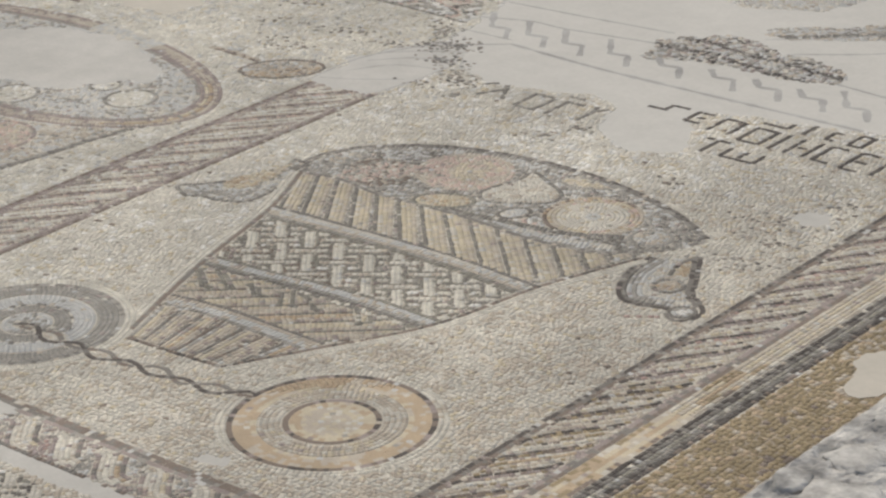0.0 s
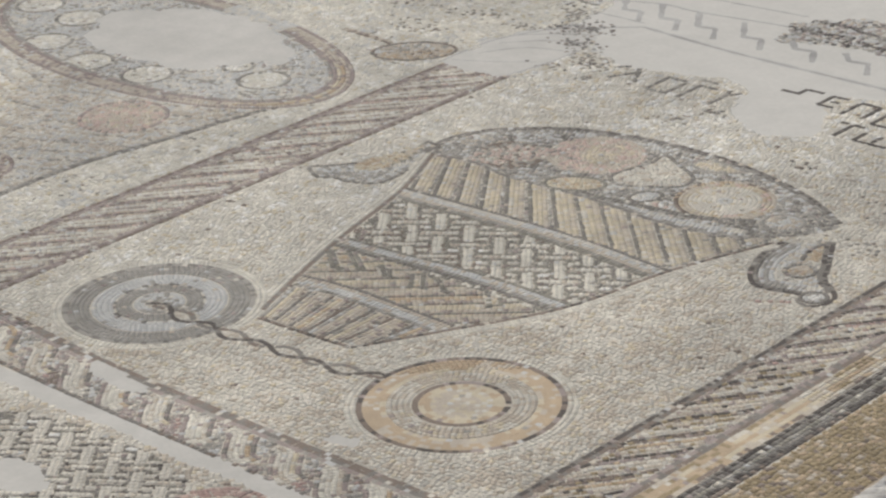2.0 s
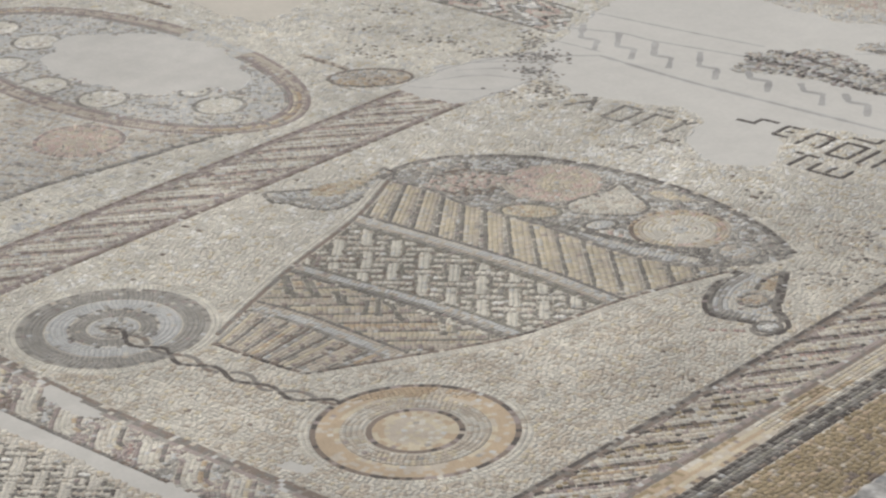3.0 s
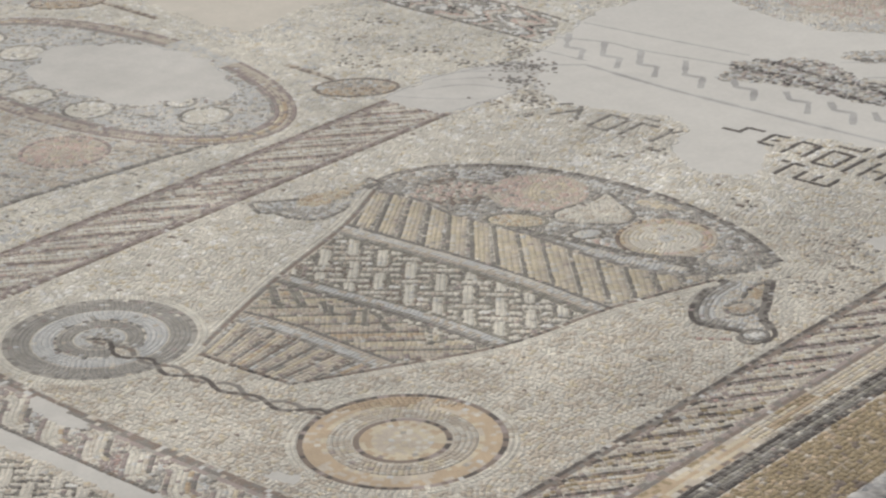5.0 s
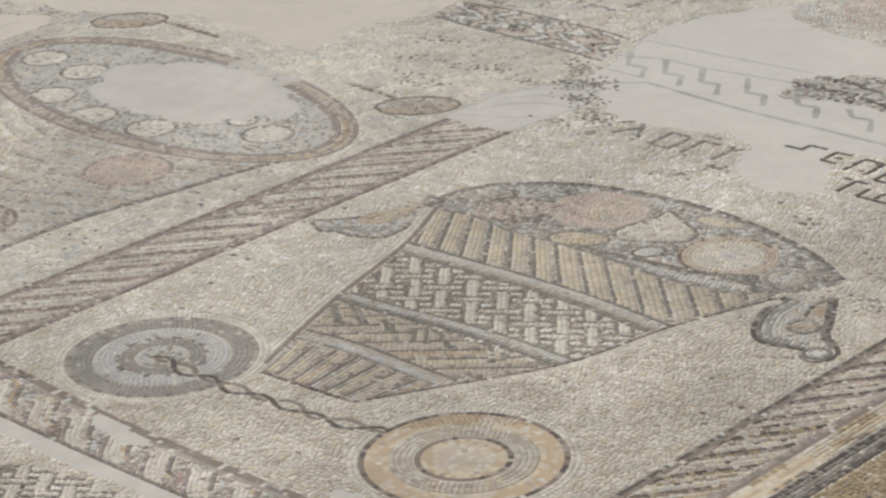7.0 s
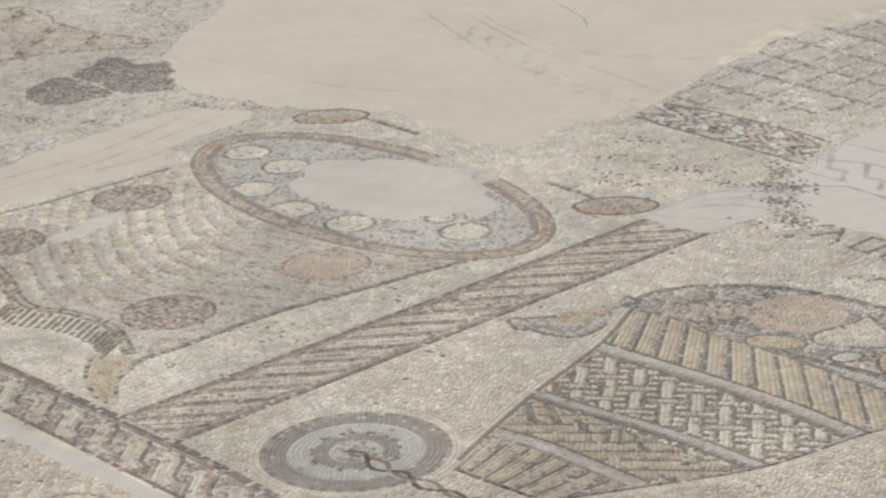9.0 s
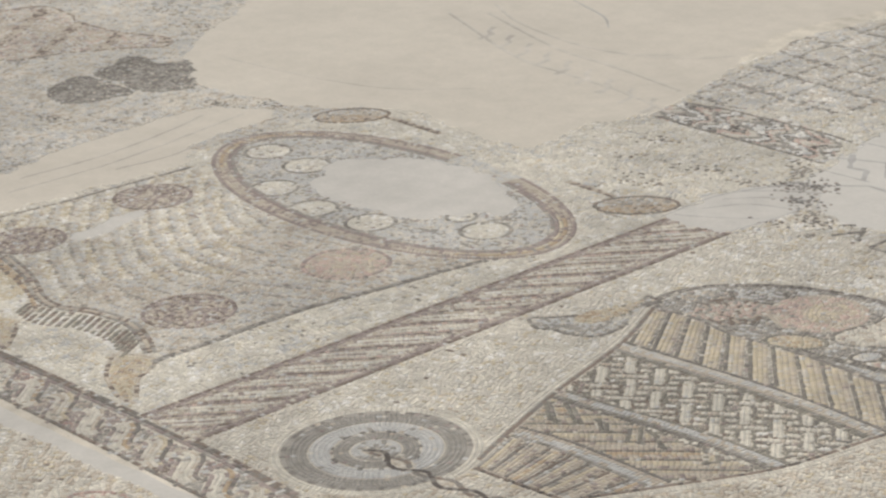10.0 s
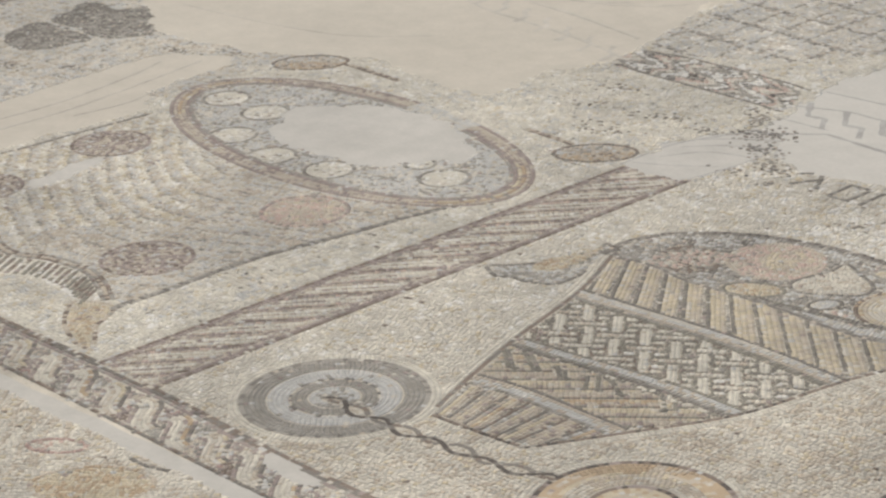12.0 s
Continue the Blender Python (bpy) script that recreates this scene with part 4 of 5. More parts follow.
fill(("meander_remnant", "stonework"), islands[0], meander, 10, 0.0106, share=0.97)
fill(("far_figure", "stonework"), islands[1], where((lambda x, y: np.hypot((x - 0.25) / 0.24, (y - 2.80) / 0.2) < 0.9, pick(("tan", 3), ("pink", 2), ("cream", 2))), (None, pick(("cream", 2), ("pale", 2), ("tan", 1)))), 20, 0.0105)
fill(("far_stripe", "stonework"), islands[2], where((lambda x, y: np.abs(y - x * 0.85 - 1.92) < 0.018, pick(("slate", 2), ("grey", 1))), (None, pick(("tan", 2), ("pale", 2), ("grey", 1)))), 40, 0.0105)

# Broken dark stones and scraps of line in the worn parts.
# Others are dark stones laid in place of open pits.
SCRAPS = [(-0.10, 1.86, 0.07, 40), (0.09, 1.70, 0.06, 46), (0.02, 1.63, 0.05, 14), (0.14, 1.61, 0.03, 10), (-0.42, 1.66, 0.09, 30), (-0.56, 1.78, 0.07, 18), (-0.36, 1.82, 0.08, 22), (-0.60, 1.92, 0.07, 22), (-0.22, 1.80, 0.05, 16), (1.14, 1.42, 0.09, 20), (1.20, 1.55, 0.05, 14), (-1.72, 1.42, 0.08, 34), (-1.62, 1.52, 0.06, 22), (-1.98, 1.06, 0.07, 24), (-1.86, 1.14, 0.05, 14), (-2.45, 1.9, 0.10, 40), (-2.65, 1.95, 0.12, 36), (-2.36, 2.05, 0.09, 26), (0.50, 1.60, 0.05, 18), (0.45, 1.52, 0.05, 14), (0.84, 1.46, 0.05, 12), (-0.20, 1.98, 0.05, 20), (-0.07, 1.88, 0.07, 60), (-0.03, 1.78, 0.06, 46), (0.05, 1.72, 0.05, 26), (-0.14, 1.94, 0.06, 30), (1.20, 1.20, 0.08, 26), (1.17, 1.32, 0.09, 20), (-0.27, 0.50, 0.10, 9), (-0.30, 0.80, 0.12, 10), (-0.25, 1.10, 0.10, 10), (-0.28, 0.25, 0.06, 6), (0.42, 0.33, 0.03, 10), (0.405, 0.42, 0.02, 6)]
for x, y, r, n in SCRAPS:
    n = int(n * 1.15)
    a, b = rng.normal(0, r * 0.5, n), rng.normal(0, r * 0.5, n)
    k = rng.uniform(-0.4, 0.4)
    b = b * 0.6 + a * k
    lay(("scattered_stones", "stones"), x + a, y + b, rng.uniform(0, 3, n), rng.uniform(0.007, 0.011, n), rng.uniform(0.006, 0.010, n), rng.choice([NUM["slate"], NUM["slate"], NUM["grey"], NUM["brown"], NUM["dark"]], n), 1, -0.3 < x < 0.1 and 1.6 < y < 2.0)

# The light ground of the panels, in slightly wandering rows.
def ground_stones(x, y):
    # Stones turn from ivory to straw and tan as x grows and y falls.
    tone_shift = np.clip((x + 0.25 - 0.7 * y) / 1.3, 0, 1) * 0.45
    r = np.clip(clumped(x, y) + tone_shift - 0.11, 0, 1)
    out = np.where(r < 0.02, NUM["white"], np.where(r < 0.24, NUM["ivory"], np.where(r < 0.84, NUM["cream"], np.where(r < 0.91, NUM["straw"], NUM["tan"]))))
    worn = (y > 1.40 + 0.06 * np.sin(x * 9)) & (rng.random(len(x)) < 0.17)
    out = np.where(worn, rng.choice([NUM["white"], NUM["pale"], NUM["tan"], NUM["straw"], NUM["ivory"]], len(x)), out)
    return np.where(rng.random(len(x)) < 0.004, NUM["brown"], out)


fill(("field", "stones"), np.array([(-0.012, -0.03), (1.288, -0.03), (1.288, 2.0), (-0.012, 2.0)]), ground_stones, 8, 0.0100, wavy=1.0)
def left_ground(x, y):
    r = clumped(x, y)
    out = np.where(r < 0.08, NUM["white"], np.where(r < 0.52, NUM["ivory"], np.where(r < 0.88, NUM["cream"], np.where(r < 0.93, NUM["straw"], NUM["pale"]))))
    return np.where(rng.random(len(x)) < 0.010, NUM["grey"], out)


fill(("neighbour_field", "stones"), np.array([(-1.45, 0.0), (-0.19, 0.0), (-0.19, 2.06), (-0.85, 2.06), (-1.45, 1.75)]), left_ground, 3, 0.0100, wavy=1.0)
fill(("neighbour_field", "stones"), np.array([(-0.24, 1.48), (0.02, 1.48), (0.02, 2.12), (-0.24, 2.12)]), left_ground, 20, 0.0102)
fill(("lower_field", "stones"), np.array([(-0.6, -0.19), (1.35, -0.19), (1.35, -0.75), (-0.6, -0.75)]), lambda x, y: np.where((np.sin((x + y) * 120) > 0.8) & (x < 0.1), NUM["tan"], ground_stones(x, y)), 40, 0.0100, wavy=1.0)
far_ground = pick(("grey", 1), ("pale", 5), ("cream", 7), ("tan", 3))
fill(("far_field", "stones"), np.array([(-3.6, 0.6), (-1.40, 0.6), (-1.40, 2.2), (-3.6, 2.6)]), far_ground, 12, 0.0104, wavy=1.0)
def earthy(x, y):
    r = np.clip(clumped(x, y) + np.clip((y - 0.70) * 0.9, 0, 0.40), 0, 1)
    return np.where(r < 0.10, NUM["brown"], np.where(r < 0.84, NUM["rust"], np.where(r < 0.97, NUM["ochre"], NUM["tan"])))


fill(("edge_courses", "stones"), np.array([(1.543, -0.1), (1.70, -0.1), (1.70, 1.40), (1.543, 1.40)]), earthy, 90, 0.0112, share=0.94)
fill(("far_field", "stones"), np.array([(-0.9, 2.0), (1.3, 2.0), (0.9, 2.9), (-0.9, 3.7)]), left_ground, 5, 0.0108, holes=False)

# ---- the floor under the stones, and the plaster ----


def part(name, mesh_or_bm, mats, parent=None, label=""):
    if isinstance(mesh_or_bm, bmesh.types.BMesh):
        me = bpy.data.meshes.new(name)
        mesh_or_bm.to_mesh(me)
        mesh_or_bm.free()
    else:
        me = mesh_or_bm
    for m in (mats if isinstance(mats, (list, tuple)) else [mats]):
        me.materials.append(m)
    ob = new(name, me)
    if parent:
        ob.parent = parent
    return tagged(ob, label)


def slab(name, outline, top, bottom, mat, parent=None, label=""):
    """A flat piece with an uneven outline and real thickness."""
    bm = bmesh.new()
    up = [bm.verts.new((x, y, top)) for x, y in outline]
    low = [bm.verts.new((x, y, bottom)) for x, y in outline]
    bm.faces.new(up)
    n = len(up)
    for i in range(n):
        bm.faces.new((up[i], low[i], low[(i + 1) % n], up[(i + 1) % n]))
    bmesh.ops.recalc_face_normals(bm, faces=bm.faces)
    return part(name, bm, mat, parent, label)


bm = bmesh.new()
for x0, x1, y0, y1 in ((-60, 60, -60, 60),):
    bm.faces.new([bm.verts.new(p) for p in ((x0, y0, -0.030), (x1, y0, -0.030), (x1, y1, -0.030), (x0, y1, -0.030))])
tagged(part("ground", bm, EARTH), "packed pale brown earth around the excavated floor", "ground", kind="structure")

floor_outline = np.array([(-8.0, -6.5), (1.715, -6.5), (1.715, 9.0), (-8.0, 9.0)])
tagged(slab("floor", floor_outline, 0.00293, -0.028, GROUT), "worn lime mortar bed of an ancient mosaic floor", "floor", kind="structure")


tagged(slab("mortar_edge", ragged([(1.545, -0.4), (1.545, 0.2), (1.545, 0.8), (1.545, 1.5), (1.72, 1.5), (1.72, 0.8), (1.72, 0.2), (1.72, -0.4)], 0.003, 77), 0.00296, -0.02, EARTH), "earth-stained mortar strip at the mosaic edge", "mortar", kind="structure")


drawn = 0


def ribbon(name, pts, width, z, mat, parent, step=0.01):
    global drawn
    drawn += 1
    z += 0.000004 * drawn
    p = curve(pts, False, step)
    d = np.gradient(p, axis=0)
    d /= np.hypot(*d.T)[:, None] + 1e-9
    nrm = np.stack([-d[:, 1], d[:, 0]], 1) * (width / 2)
    wob = np.array([0.75 + 0.5 * noise.noise((a * 40, b * 40, 3)) for a, b in p])[:, None]
    a, b = p + nrm * wob, p - nrm * wob
    verts = [(x, y, z) for x, y in a] + [(x, y, z) for x, y in b] + [(x, y, z - 0.0006) for x, y in a] + [(x, y, z - 0.0006) for x, y in b]
    n = len(p)
    faces = []
    for i in range(n - 1):
        faces += [(i, n + i, n + i + 1, i + 1), (i, i + 1, 2 * n + i + 1, 2 * n + i), (n + i, 3 * n + i, 3 * n + i + 1, n + i + 1)]
    me = bpy.data.meshes.new(name)
    me.from_pydata(verts, [], faces)
    return part(name, me, mat, parent)


PLASTER_LABELS = {
    "top": ("smooth cream repair plaster with a faint drawn key pattern", PALEPLASTER), "strip": ("pale grey plaster strip with drawn rope lines", GREYPLASTER),
    "table": ("smooth grey-white plaster patch inside the round table", GREYPLASTER), "far": ("broad smooth cream plaster filling a lost part", PLASTER),
    "side": ("long smooth cream plaster patch beside the cloth", PLASTER), "wave": ("small grey-white mortar repair in the wave border", GREYPLASTER),
    "dab": ("tiny white mortar dab on the panel ground", GREYPLASTER), "low": ("small grey mortar repair in the lower lattice", GREYPLASTER),
    "edge": ("smooth pinkish plaster repair beside the striped border", PLASTER), "spot": ("small pale plaster repair in the worn panel ground", GREYPLASTER), "cloth": ("slim grey plaster repair among the cloth folds", GREYPLASTER),
}
PATCH = {}
for k, (label, mat) in PLASTER_LABELS.items():
    c = edges[k].mean(0)
    d = edges[k] - c
    grown = edges[k] + d / (np.hypot(*d.T)[:, None] + 1e-9) * 0.008
    z = 0.00296 if k not in ("edge",) else 0.004
    ob = tagged(slab("plaster_patch", grown, z + 0.000008 * len(PATCH), -0.02, mat), label, "plaster", group="plaster repairs")
    PATCH[k] = ob
x = np.linspace(-1.2, 1.6, 160)
lo, hi = -0.199 + 0.004 * np.sin(x * 23) + 0.002 * np.sin(x * 71), -0.152 + 0.002 * np.sin(x * 41)
tagged(slab("plaster_band", np.vstack([np.stack([x, lo], 1), np.stack([x, hi], 1)[::-1]]), 0.0030, -0.02, GREYPLASTER), "smooth grey-white mortar band under the wave border", "plaster", group="plaster repairs")

# Restorers' lines on the plaster.
Z = 0.00312
top, far, side, strip = PATCH["top"], PATCH["far"], PATCH["side"], PATCH["strip"]
def bent(*corners):
    """A line with crisp corners."""
    return [p for a, b in zip(corners[:-1], corners[1:]) for p in np.linspace(a, b, 6)[:-1]] + [corners[-1]]


for pts, w in (([(0.026, 1.967), (0.31, 1.942), (0.66, 1.937), (1.06, 1.934), (1.35, 1.93)], 0.016), ([(-0.193, 2.078), (-0.04, 2.129), (0.06, 2.130), (0.258, 2.158), (0.33, 2.165)], 0.010), ([(0.80, 2.16), (1.0, 2.14), (1.3, 2.13)], 0.011), ([(-0.10, 1.87), (0.026, 1.967)], 0.010), ([(-0.16, 1.99), (0.01, 1.99)], 0.007), ([(-0.18, 2.22), (0.10, 2.235), (0.30, 2.25)], 0.008),
               ([(0.60, 2.27), (0.78, 2.40), (0.95, 2.60)], 0.009), ([(0.50, 2.33), (0.68, 2.48), (0.80, 2.66)], 0.008)):
    ribbon("drawn_line", pts, w, Z, PENCIL, top)
for u in (-0.155, -0.044, 0.066, 0.199, 0.345, 0.492, 0.612, 0.728, 0.840, 0.955, 1.07):
    y1 = 2.130 if not 0.30 < u < 0.78 else 2.085
    ribbon("drawn_line", bent((u + 0.5 * (2.130 - y1), y1), (u + 0.060, 2.044), (u + 0.105, 2.053), (u + 0.145, 1.988)), 0.0200, Z, PENCIL, top)
for a, b in ((1.53, 0.0), (1.60, 0.05), (1.68, 0.03), (1.75, 0.02)):
    ribbon("drawn_line", [(-0.19 + b * 0.4, a), (-0.11, a + 0.04 + b), (-0.02, a + 0.10 + b * 0.5)], 0.006, Z, PENCIL, strip)
ribbon("drawn_line", [(-0.205, 1.50), (-0.20, 1.70), (-0.105, 1.90)], 0.008, Z, PENCIL, strip)
ribbon("drawn_line", [(-0.015, 1.52), (0.005, 1.65), (0.01, 1.75)], 0.007, Z, PENCIL, strip)
for pts, m, w in (([(-1.95, 2.45), (-1.45, 2.24), (-1.20, 2.20), (-0.95, 2.165), (-0.72, 2.10)], PENCILPINK, 0.012), ([(-1.85, 2.52), (-1.42, 2.37), (-1.15, 2.33), (-0.85, 2.27)], PENCILPINK, 0.012), ([(-1.9, 2.60), (-1.70, 2.50), (-1.42, 2.435), (-1.21, 2.445), (-1.10, 2.52)], PENCILPINK, 0.012),
                  ([(-2.1, 1.72), (-1.8, 1.74), (-1.5, 1.80), (-1.3, 1.95)], PENCILPINK, 0.006), ([(-1.75, 2.78), (-1.55, 2.70), (-1.45, 2.62)], PENCIL, 0.009), ([(-1.15, 2.45), (-1.0, 2.56), (-0.92, 2.70)], PENCILPINK, 0.008)):
    ribbon("drawn_line", pts, w, Z, m, far)
for i in range(9):
    u = -1.72 + i * 0.108
    v = 2.36 - 0.24 * (i / 8)
    ribbon("drawn_line", [(u, v + 0.06), (u + 0.02, v + 0.02), (u + 0.05, v), (u + 0.06, v - 0.06)], 0.022, Z, PENCILPINK, far)
for pts in ([(-1.63, 0.70), (-1.62, 0.95), (-1.66, 1.20), (-1.70, 1.33)], [(-1.56, 0.62), (-1.55, 0.90), (-1.58, 1.15), (-1.62, 1.40)], [(-1.50, 0.90), (-1.48, 1.05), (-1.50, 1.15)]):
    ribbon("drawn_line", pts, 0.010, Z, PENCILPINK, side)

# ---- the stones as meshes ----


def stone_mesh(name, rows):
    """All stones of one part: each a five-sided block, a little askew, with a chamfered foot."""
    x, y, a, l, w, st = rows.T
    n = len(x)
    c, s = np.cos(a), np.sin(a)
    z = 0.00314 + rng.normal(0, 0.00002, n)
    tx, ty = rng.normal(0, 0.005, n), rng.normal(0, 0.005, n)
    verts = np.zeros((n, 8, 3))
    for k, (i, j) in enumerate(((-1, -1), (1, -1), (1, 1), (-1, 1))):
        p, q = i * l / 2 * rng.uniform(0.98, 1.01, n), j * w / 2 * rng.uniform(0.98, 1.01, n)
        verts[:, k] = np.stack([x + c * p - s * q, y + s * p + c * q, z + p * tx + q * ty], 1)
        p, q = i * l / 2 * 1.0, j * w / 2 * 1.0
        verts[:, 4 + k] = np.stack([x + c * p - s * q, y + s * p + c * q, np.full(n, 0.0008)], 1)
    quads = np.array([(0, 1, 2, 3), (4, 5, 1, 0), (5, 6, 2, 1), (6, 7, 3, 2), (7, 4, 0, 3)])
    faces = (quads[None] + (np.arange(n) * 8)[:, None, None]).reshape(-1, 4)
    me = bpy.data.meshes.new(name)
    me.vertices.add(n * 8)
    me.vertices.foreach_set("co", verts.ravel())
    me.loops.add(len(faces) * 4)
    me.loops.foreach_set("vertex_index", faces.ravel().astype(np.int32))
    me.polygons.add(len(faces))
    me.polygons.foreach_set("loop_start", (np.arange(len(faces)) * 4).astype(np.int32))
    used = sorted(set(st.astype(int)))
    slot = {u: i for i, u in enumerate(used)}
    me.polygons.foreach_set("material_index", np.repeat([slot[int(v)] for v in st], 5).astype(np.int32))
    me.update(calc_edges=True)
    me.validate()
    return me, [STONES[STONE_NAMES[u]] for u in used]


THINGS = {
    "cymbal_a": ("cymbal", "ochre mosaic cymbal with dark rings, on the cream ground", "mosaic motif", "pair of cymbals"),
    "cymbal_b": ("cymbal", "grey mosaic cymbal with pale rings, on the cream ground", "mosaic motif", "pair of cymbals"),
    "chain": ("chain", "dark twisted mosaic chain linking the two cymbals", "mosaic motif", ""),
    "inscription": ("inscription", "dark stone Greek letters set in the cream mosaic ground", "inscription", ""),
    "fruit_basket": ("fruit_basket", "mosaic wicker basket heaped with fruit, ochre, brown and grey", "mosaic motif", ""),
    "leaf_ornament": ("leaf_ornament", "grey and ochre leaf-shaped mosaic ornament at the basket rim", "mosaic motif", ""),
    "curled_ornament": ("curled_ornament", "grey curled mosaic ornament hanging from the basket rim", "mosaic motif", ""),
    "rope_border_a": ("rope_border", "twisted rope mosaic border in cream, red and brown", "mosaic border", "rope borders"),
    "rope_border_b": ("rope_border", "twisted rope mosaic border in cream, tan and grey", "mosaic border", "rope borders"),
    "stripe_border": ("stripe_border", "plain earth-stained light stripe with dark mosaic stripe", "mosaic border", ""),
    "wave_border": ("wave_border", "running wave mosaic border in cream, grey and red", "mosaic border", ""),
    "lower_lattice": ("lattice_motif", "dark and cream woven lattice mosaic under the wave border", "mosaic motif", ""),
    "lower_red_curve": ("red_curve", "faded red curved mosaic band with pink stones", "mosaic motif", ""),
    "lower_red_ring": ("red_ring", "small faded red ring on pale mosaic ground", "mosaic motif", ""),
    "lower_ochre_shape": ("ochre_shape", "rounded ochre mosaic shape with a grey stalk", "mosaic motif", ""),
    "round_table": ("round_table", "mosaic round table with brown rim and pale loaves", "mosaic motif", ""),
    "table_cloth": ("table_cloth", "mosaic hanging cloth with folds, medallions and fringe", "mosaic motif", ""),
    "shovel_a": ("shovel", "small brown mosaic shovel with thin straight handle", "mosaic motif", "small shovels"),
    "shovel_b": ("shovel", "small brown mosaic shovel beside the broad plaster", "mosaic motif", "small shovels"),
    "dark_ornament": ("dark_ornament", "dark grey two-lobed mosaic shape beside the plaster", "mosaic motif", ""),
    "pink_figure": ("pink_figure", "worn pinkish tan mosaic shape with brown outline", "mosaic motif", ""),
    "diamond_net": ("diamond_net", "faint grey diamond net on pale worn mosaic", "mosaic motif", ""),
    "border_remnant": ("border_remnant", "broken remnant of a grey and white wave border", "mosaic border", ""),
    "meander_remnant": ("meander_remnant", "dark broken mosaic remnant surrounded by smooth plaster", "mosaic border", ""),
    "far_figure": ("figure_remnant", "pale pinkish mosaic remnant surrounded by smooth plaster", "mosaic motif", ""),
    "far_stripe": ("stripe_remnant", "short grey mosaic stripe remnant in smooth plaster", "mosaic border", ""),
    "scattered_stones": ("loose_dark_stones", "dark stray mosaic stones and stand-ins for pits in worn pale ground", "mosaic stones", ""),
    "field": ("panel_ground", "cream limestone mosaic ground of the basket panel", "mosaic ground", ""),
    "neighbour_field": ("table_ground", "cream and pale grey mosaic ground around the table", "mosaic ground", ""),
    "lower_field": ("lower_ground", "cream and tan mosaic ground under the wave border", "mosaic ground", ""),
    "far_field": ("worn_ground", "worn cream mosaic ground between plaster repairs", "mosaic ground", ""),
    "edge_courses": ("edge_courses", "rough earth-stained outer rows of mosaic stones", "mosaic border", ""),
}
STUFF = {"field", "neighbour_field", "lower_field", "far_field", "edge_courses", "scattered_stones"}
PLAIN = {"strand_two": "strand", "leaf_two": "leaf", "bar_upper": "bar", "bar_middle": "bar", "bar_lower": "bar"}
roots = {}
loose = {}
LOOSE = {("cymbal_a", "outline"), ("cymbal_a", "inner_outline"), ("cymbal_a", "boss"), ("cymbal_a", "ochre_ring"), ("cymbal_b", "outline"), ("chain", "strand"), ("chain", "strand_two"), ("fruit_basket", "side_outline#0"), ("fruit_basket", "side_outline#1"), ("fruit_basket", "rim_outline"), ("rope_border_a", "edge_line#0"), ("rope_border_a", "edge_line#1"), ("wave_border", "edge_line#0"), ("stripe_border", "light_stripe"), ("curled_ornament", "outline")}
for key, (name, label, cat, grp) in THINGS.items():
    if key in STUFF:
        rows = np.vstack(TILES[(key, "stones")])
        me, mats = stone_mesh(name, rows)
        tagged(part(name, me, mats), label, cat, grp, "stuff")
        continue
    roots[key] = tagged(new(name), label, cat, grp)
for (key, pname), chunks in TILES.items():
    if key in STUFF:
        continue
    rows = np.vstack(chunks)
    plain = PLAIN.get(pname, pname.split("#")[0])
    if (key, pname) in LOOSE and len(rows):
        near = np.argsort(np.hypot(rows[:, 0] - 1.5, rows[:, 1] + 0.3))
        loose[(key, pname)] = rows[near[:300]]
        rest = rows[near[300:]]
        if not len(rest):
            roots_part = new(plain)
            roots_part.parent = roots[key]
            loose[(key, pname)] = (roots_part, rows)
            continue
        rows = rest
    if not len(rows):
        continue
    me, mats = stone_mesh(plain, rows)
    ob = part(plain, me, mats, roots[key])
    if len(rows) > 1:
        tagged(ob, kind="stuff")
    if (key, pname) in loose:
        loose[(key, pname)] = (ob, loose[(key, pname)])

# ---- rubble beside the floor ----


def boulder(cx, cy, a, b, h, seed, turn=0.0, n=26):
    """A weathered, flat-topped block with a pitted skin."""
    bm = bmesh.new()
    bmesh.ops.create_icosphere(bm, subdivisions=4, radius=1.0)
    c, s = math.cos(radians(turn)), math.sin(radians(turn))
    for v in bm.verts:
        p = v.co.normalized()
        k = 1 + 0.20 * noise.noise(p * 1.6 + Vector((seed, 0, 0))) + 0.10 * noise.noise(p * 4.5 + Vector((0, seed, 0))) + 0.05 * noise.noise(p * 13 + Vector((0, 0, seed))) + 0.022 * noise.noise(p * 34 + Vector((seed, seed, 0)))
        q = Vector((math.copysign(abs(p.x) ** 0.75, p.x), math.copysign(abs(p.y) ** 0.75, p.y), math.copysign(abs(p.z) ** 0.6, p.z))) * k
        x, y = q.x * a, q.y * b
        v.co = (cx + c * x - s * y, cy + s * x + c * y, max(-0.032, q.z * h + 0.004))
    for f in bm.faces:
        f.smooth = True
    return tagged(part("limestone_block", bm, ROCK), "rough weathered grey-white limestone block beside the mosaic", "stone", group="rubble blocks")


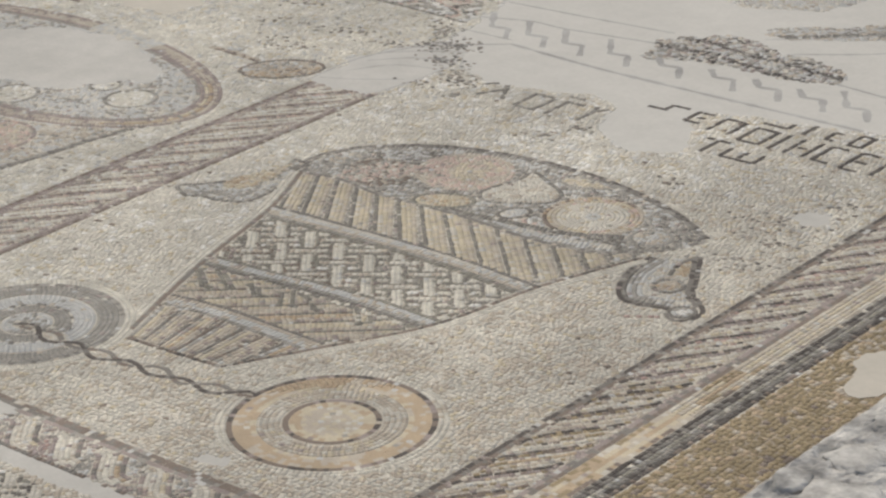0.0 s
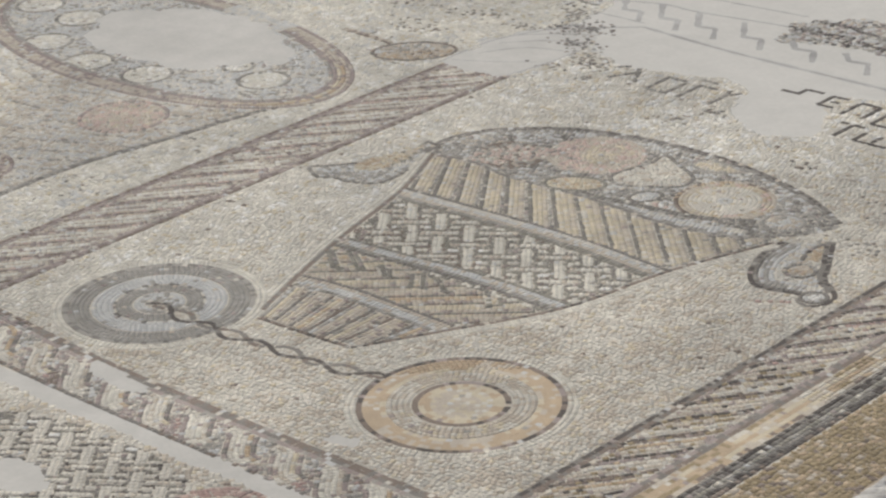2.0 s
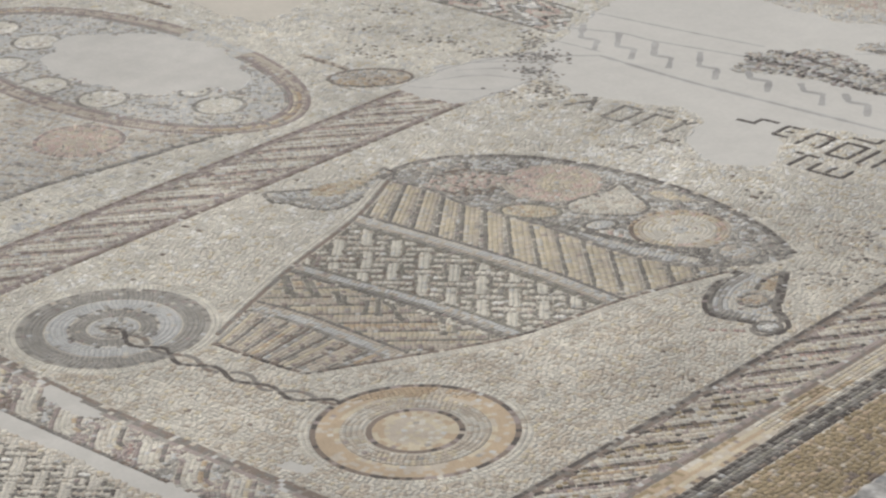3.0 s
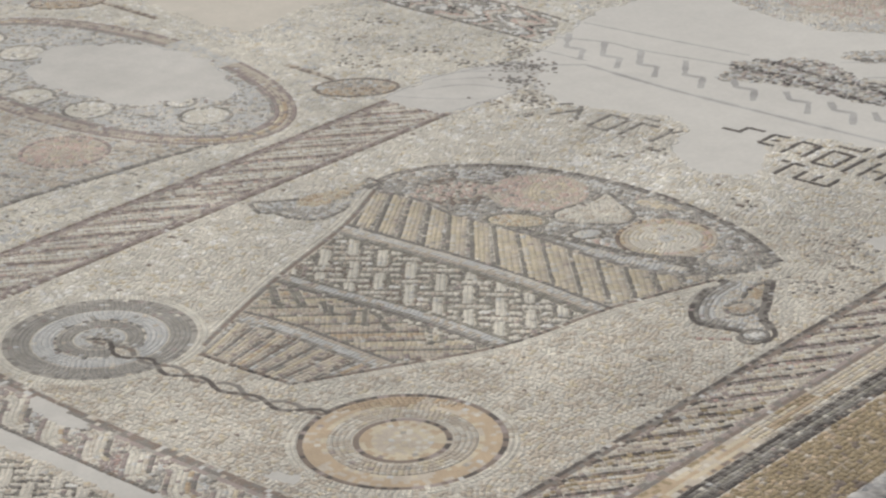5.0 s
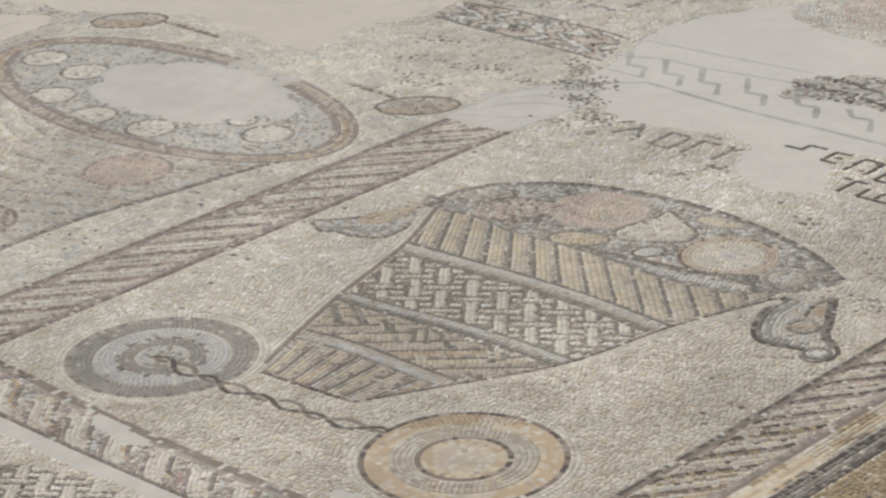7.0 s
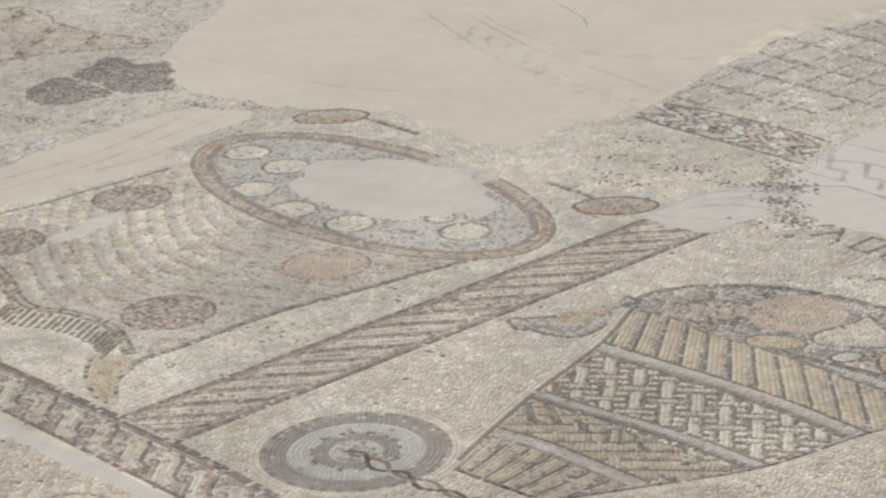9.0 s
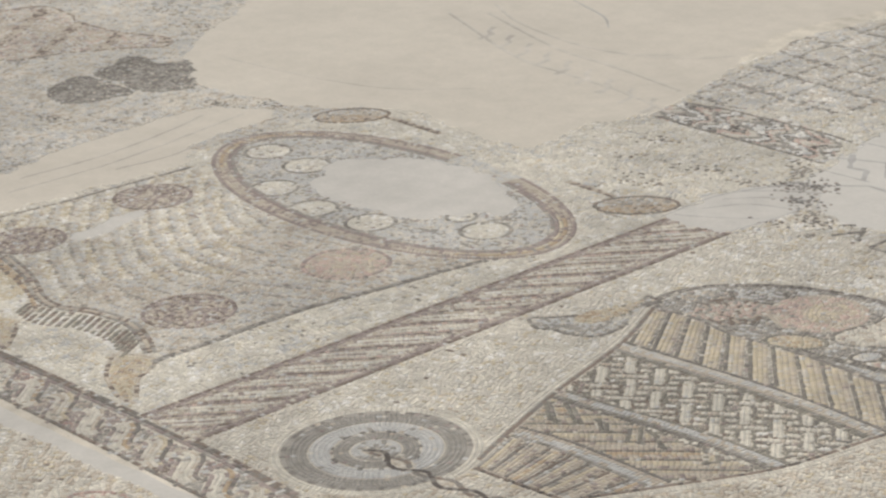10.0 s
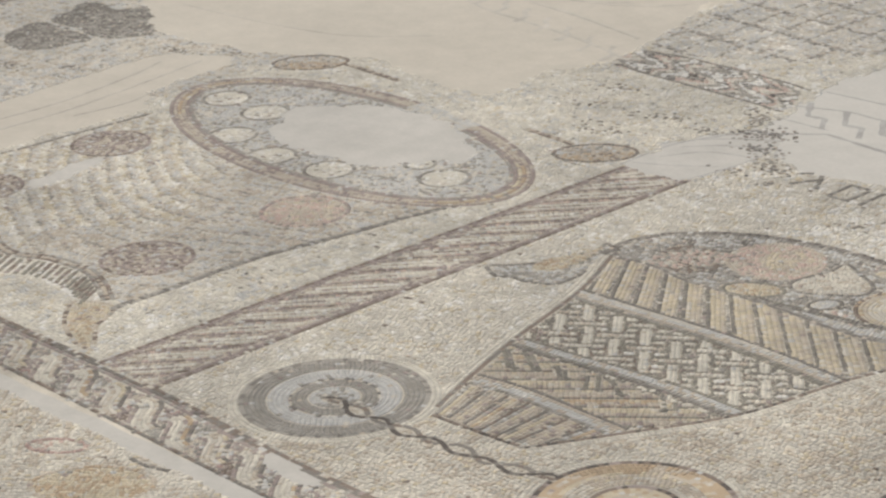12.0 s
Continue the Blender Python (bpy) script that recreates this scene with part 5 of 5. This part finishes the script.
def rubble(x0, x1, y0, y1, step=0.0075):
    """A bed of broken stone and old mortar with an uneven edge."""
    nx, ny = int((x1 - x0) / step), int((y1 - y0) / step)
    verts = []
    for j in range(ny + 1):
        for i in range(nx + 1):
            x, y = x0 + i * step, y0 + j * step
            x += 0.035 * noise.noise((y * 5, 1, 0)) + 0.014 * noise.noise((y * 23, 2, 0)) if i == 0 else 0.003 * noise.noise((x * 90, y * 90, 4))
            h = 0.008 * noise.noise((x * 5, y * 5, 0)) + 0.009 * abs(noise.noise((x * 14, y * 14, 3))) + 0.006 * noise.noise((x * 37, y * 37, 7)) + 0.0045 * noise.noise((x * 95, y * 95, 9))
            z = 0.012 + h
            if i < 3:
                z = (-0.03, 0.0, 0.006)[i] + h * i / 3
            verts.append((x, y, z))
    w = nx + 1
    faces = [(j * w + i, j * w + i + 1, (j + 1) * w + i + 1, (j + 1) * w + i) for j in range(ny) for i in range(nx)]
    me = bpy.data.meshes.new("rubble_bed")
    me.from_pydata(verts, [], faces)
    return tagged(part("rubble_bed", me, ROCK), "rough bed of grey-white broken stone and mortar", "rubble", kind="stuff")


rubble(1.692, 2.35, -1.60, 3.20)
for bx, by, ba, bb, bh, seed, turn in ((1.86, 0.45, 0.08, 0.10, 0.020, 3.1, 10), (1.79, 0.62, 0.05, 0.045, 0.018, 7.7, -15), (1.745, 0.50, 0.035, 0.04, 0.018, 9.2, 20), (1.77, 0.76, 0.035, 0.03, 0.018, 15.8, 30)):
    boulder(bx, by, ba, bb, bh, seed, turn)

# ---- single stones, nearest first ----
BLOCKS = {}


def block_mesh(stone, kind):
    """One stone of unit length and width: a block with an uneven top."""
    if (stone, kind) not in BLOCKS:
        r = np.random.default_rng(100 + kind)
        verts = [(i * 0.5 * r.uniform(0.98, 1.01), j * 0.5 * r.uniform(0.98, 1.01), r.normal(0, 0.00004)) for i, j in ((-1, -1), (1, -1), (1, 1), (-1, 1))] + [(i * 0.5, j * 0.5, -0.0024) for i, j in ((-1, -1), (1, -1), (1, 1), (-1, 1))]
        me = bpy.data.meshes.new("tessera")
        me.from_pydata(verts, [], [(0, 1, 2, 3), (4, 5, 1, 0), (5, 6, 2, 1), (6, 7, 3, 2), (7, 4, 0, 3)])
        me.materials.append(STONES[STONE_NAMES[stone]])
        BLOCKS[(stone, kind)] = me
    return BLOCKS[(stone, kind)]


for (key, pname), (parent, rows) in loose.items():
    for i, (x, y, a, l, w, st) in enumerate(rows):
        ob = new("tessera", block_mesh(int(st), i % 6))
        ob.parent = parent
        z = 0.00318 + random.gauss(0, 0.00003)
        ob.matrix_basis = Matrix.LocRotScale((x, y, z), Euler((random.gauss(0, 0.013), random.gauss(0, 0.013), a)), (l, w, 1.0))
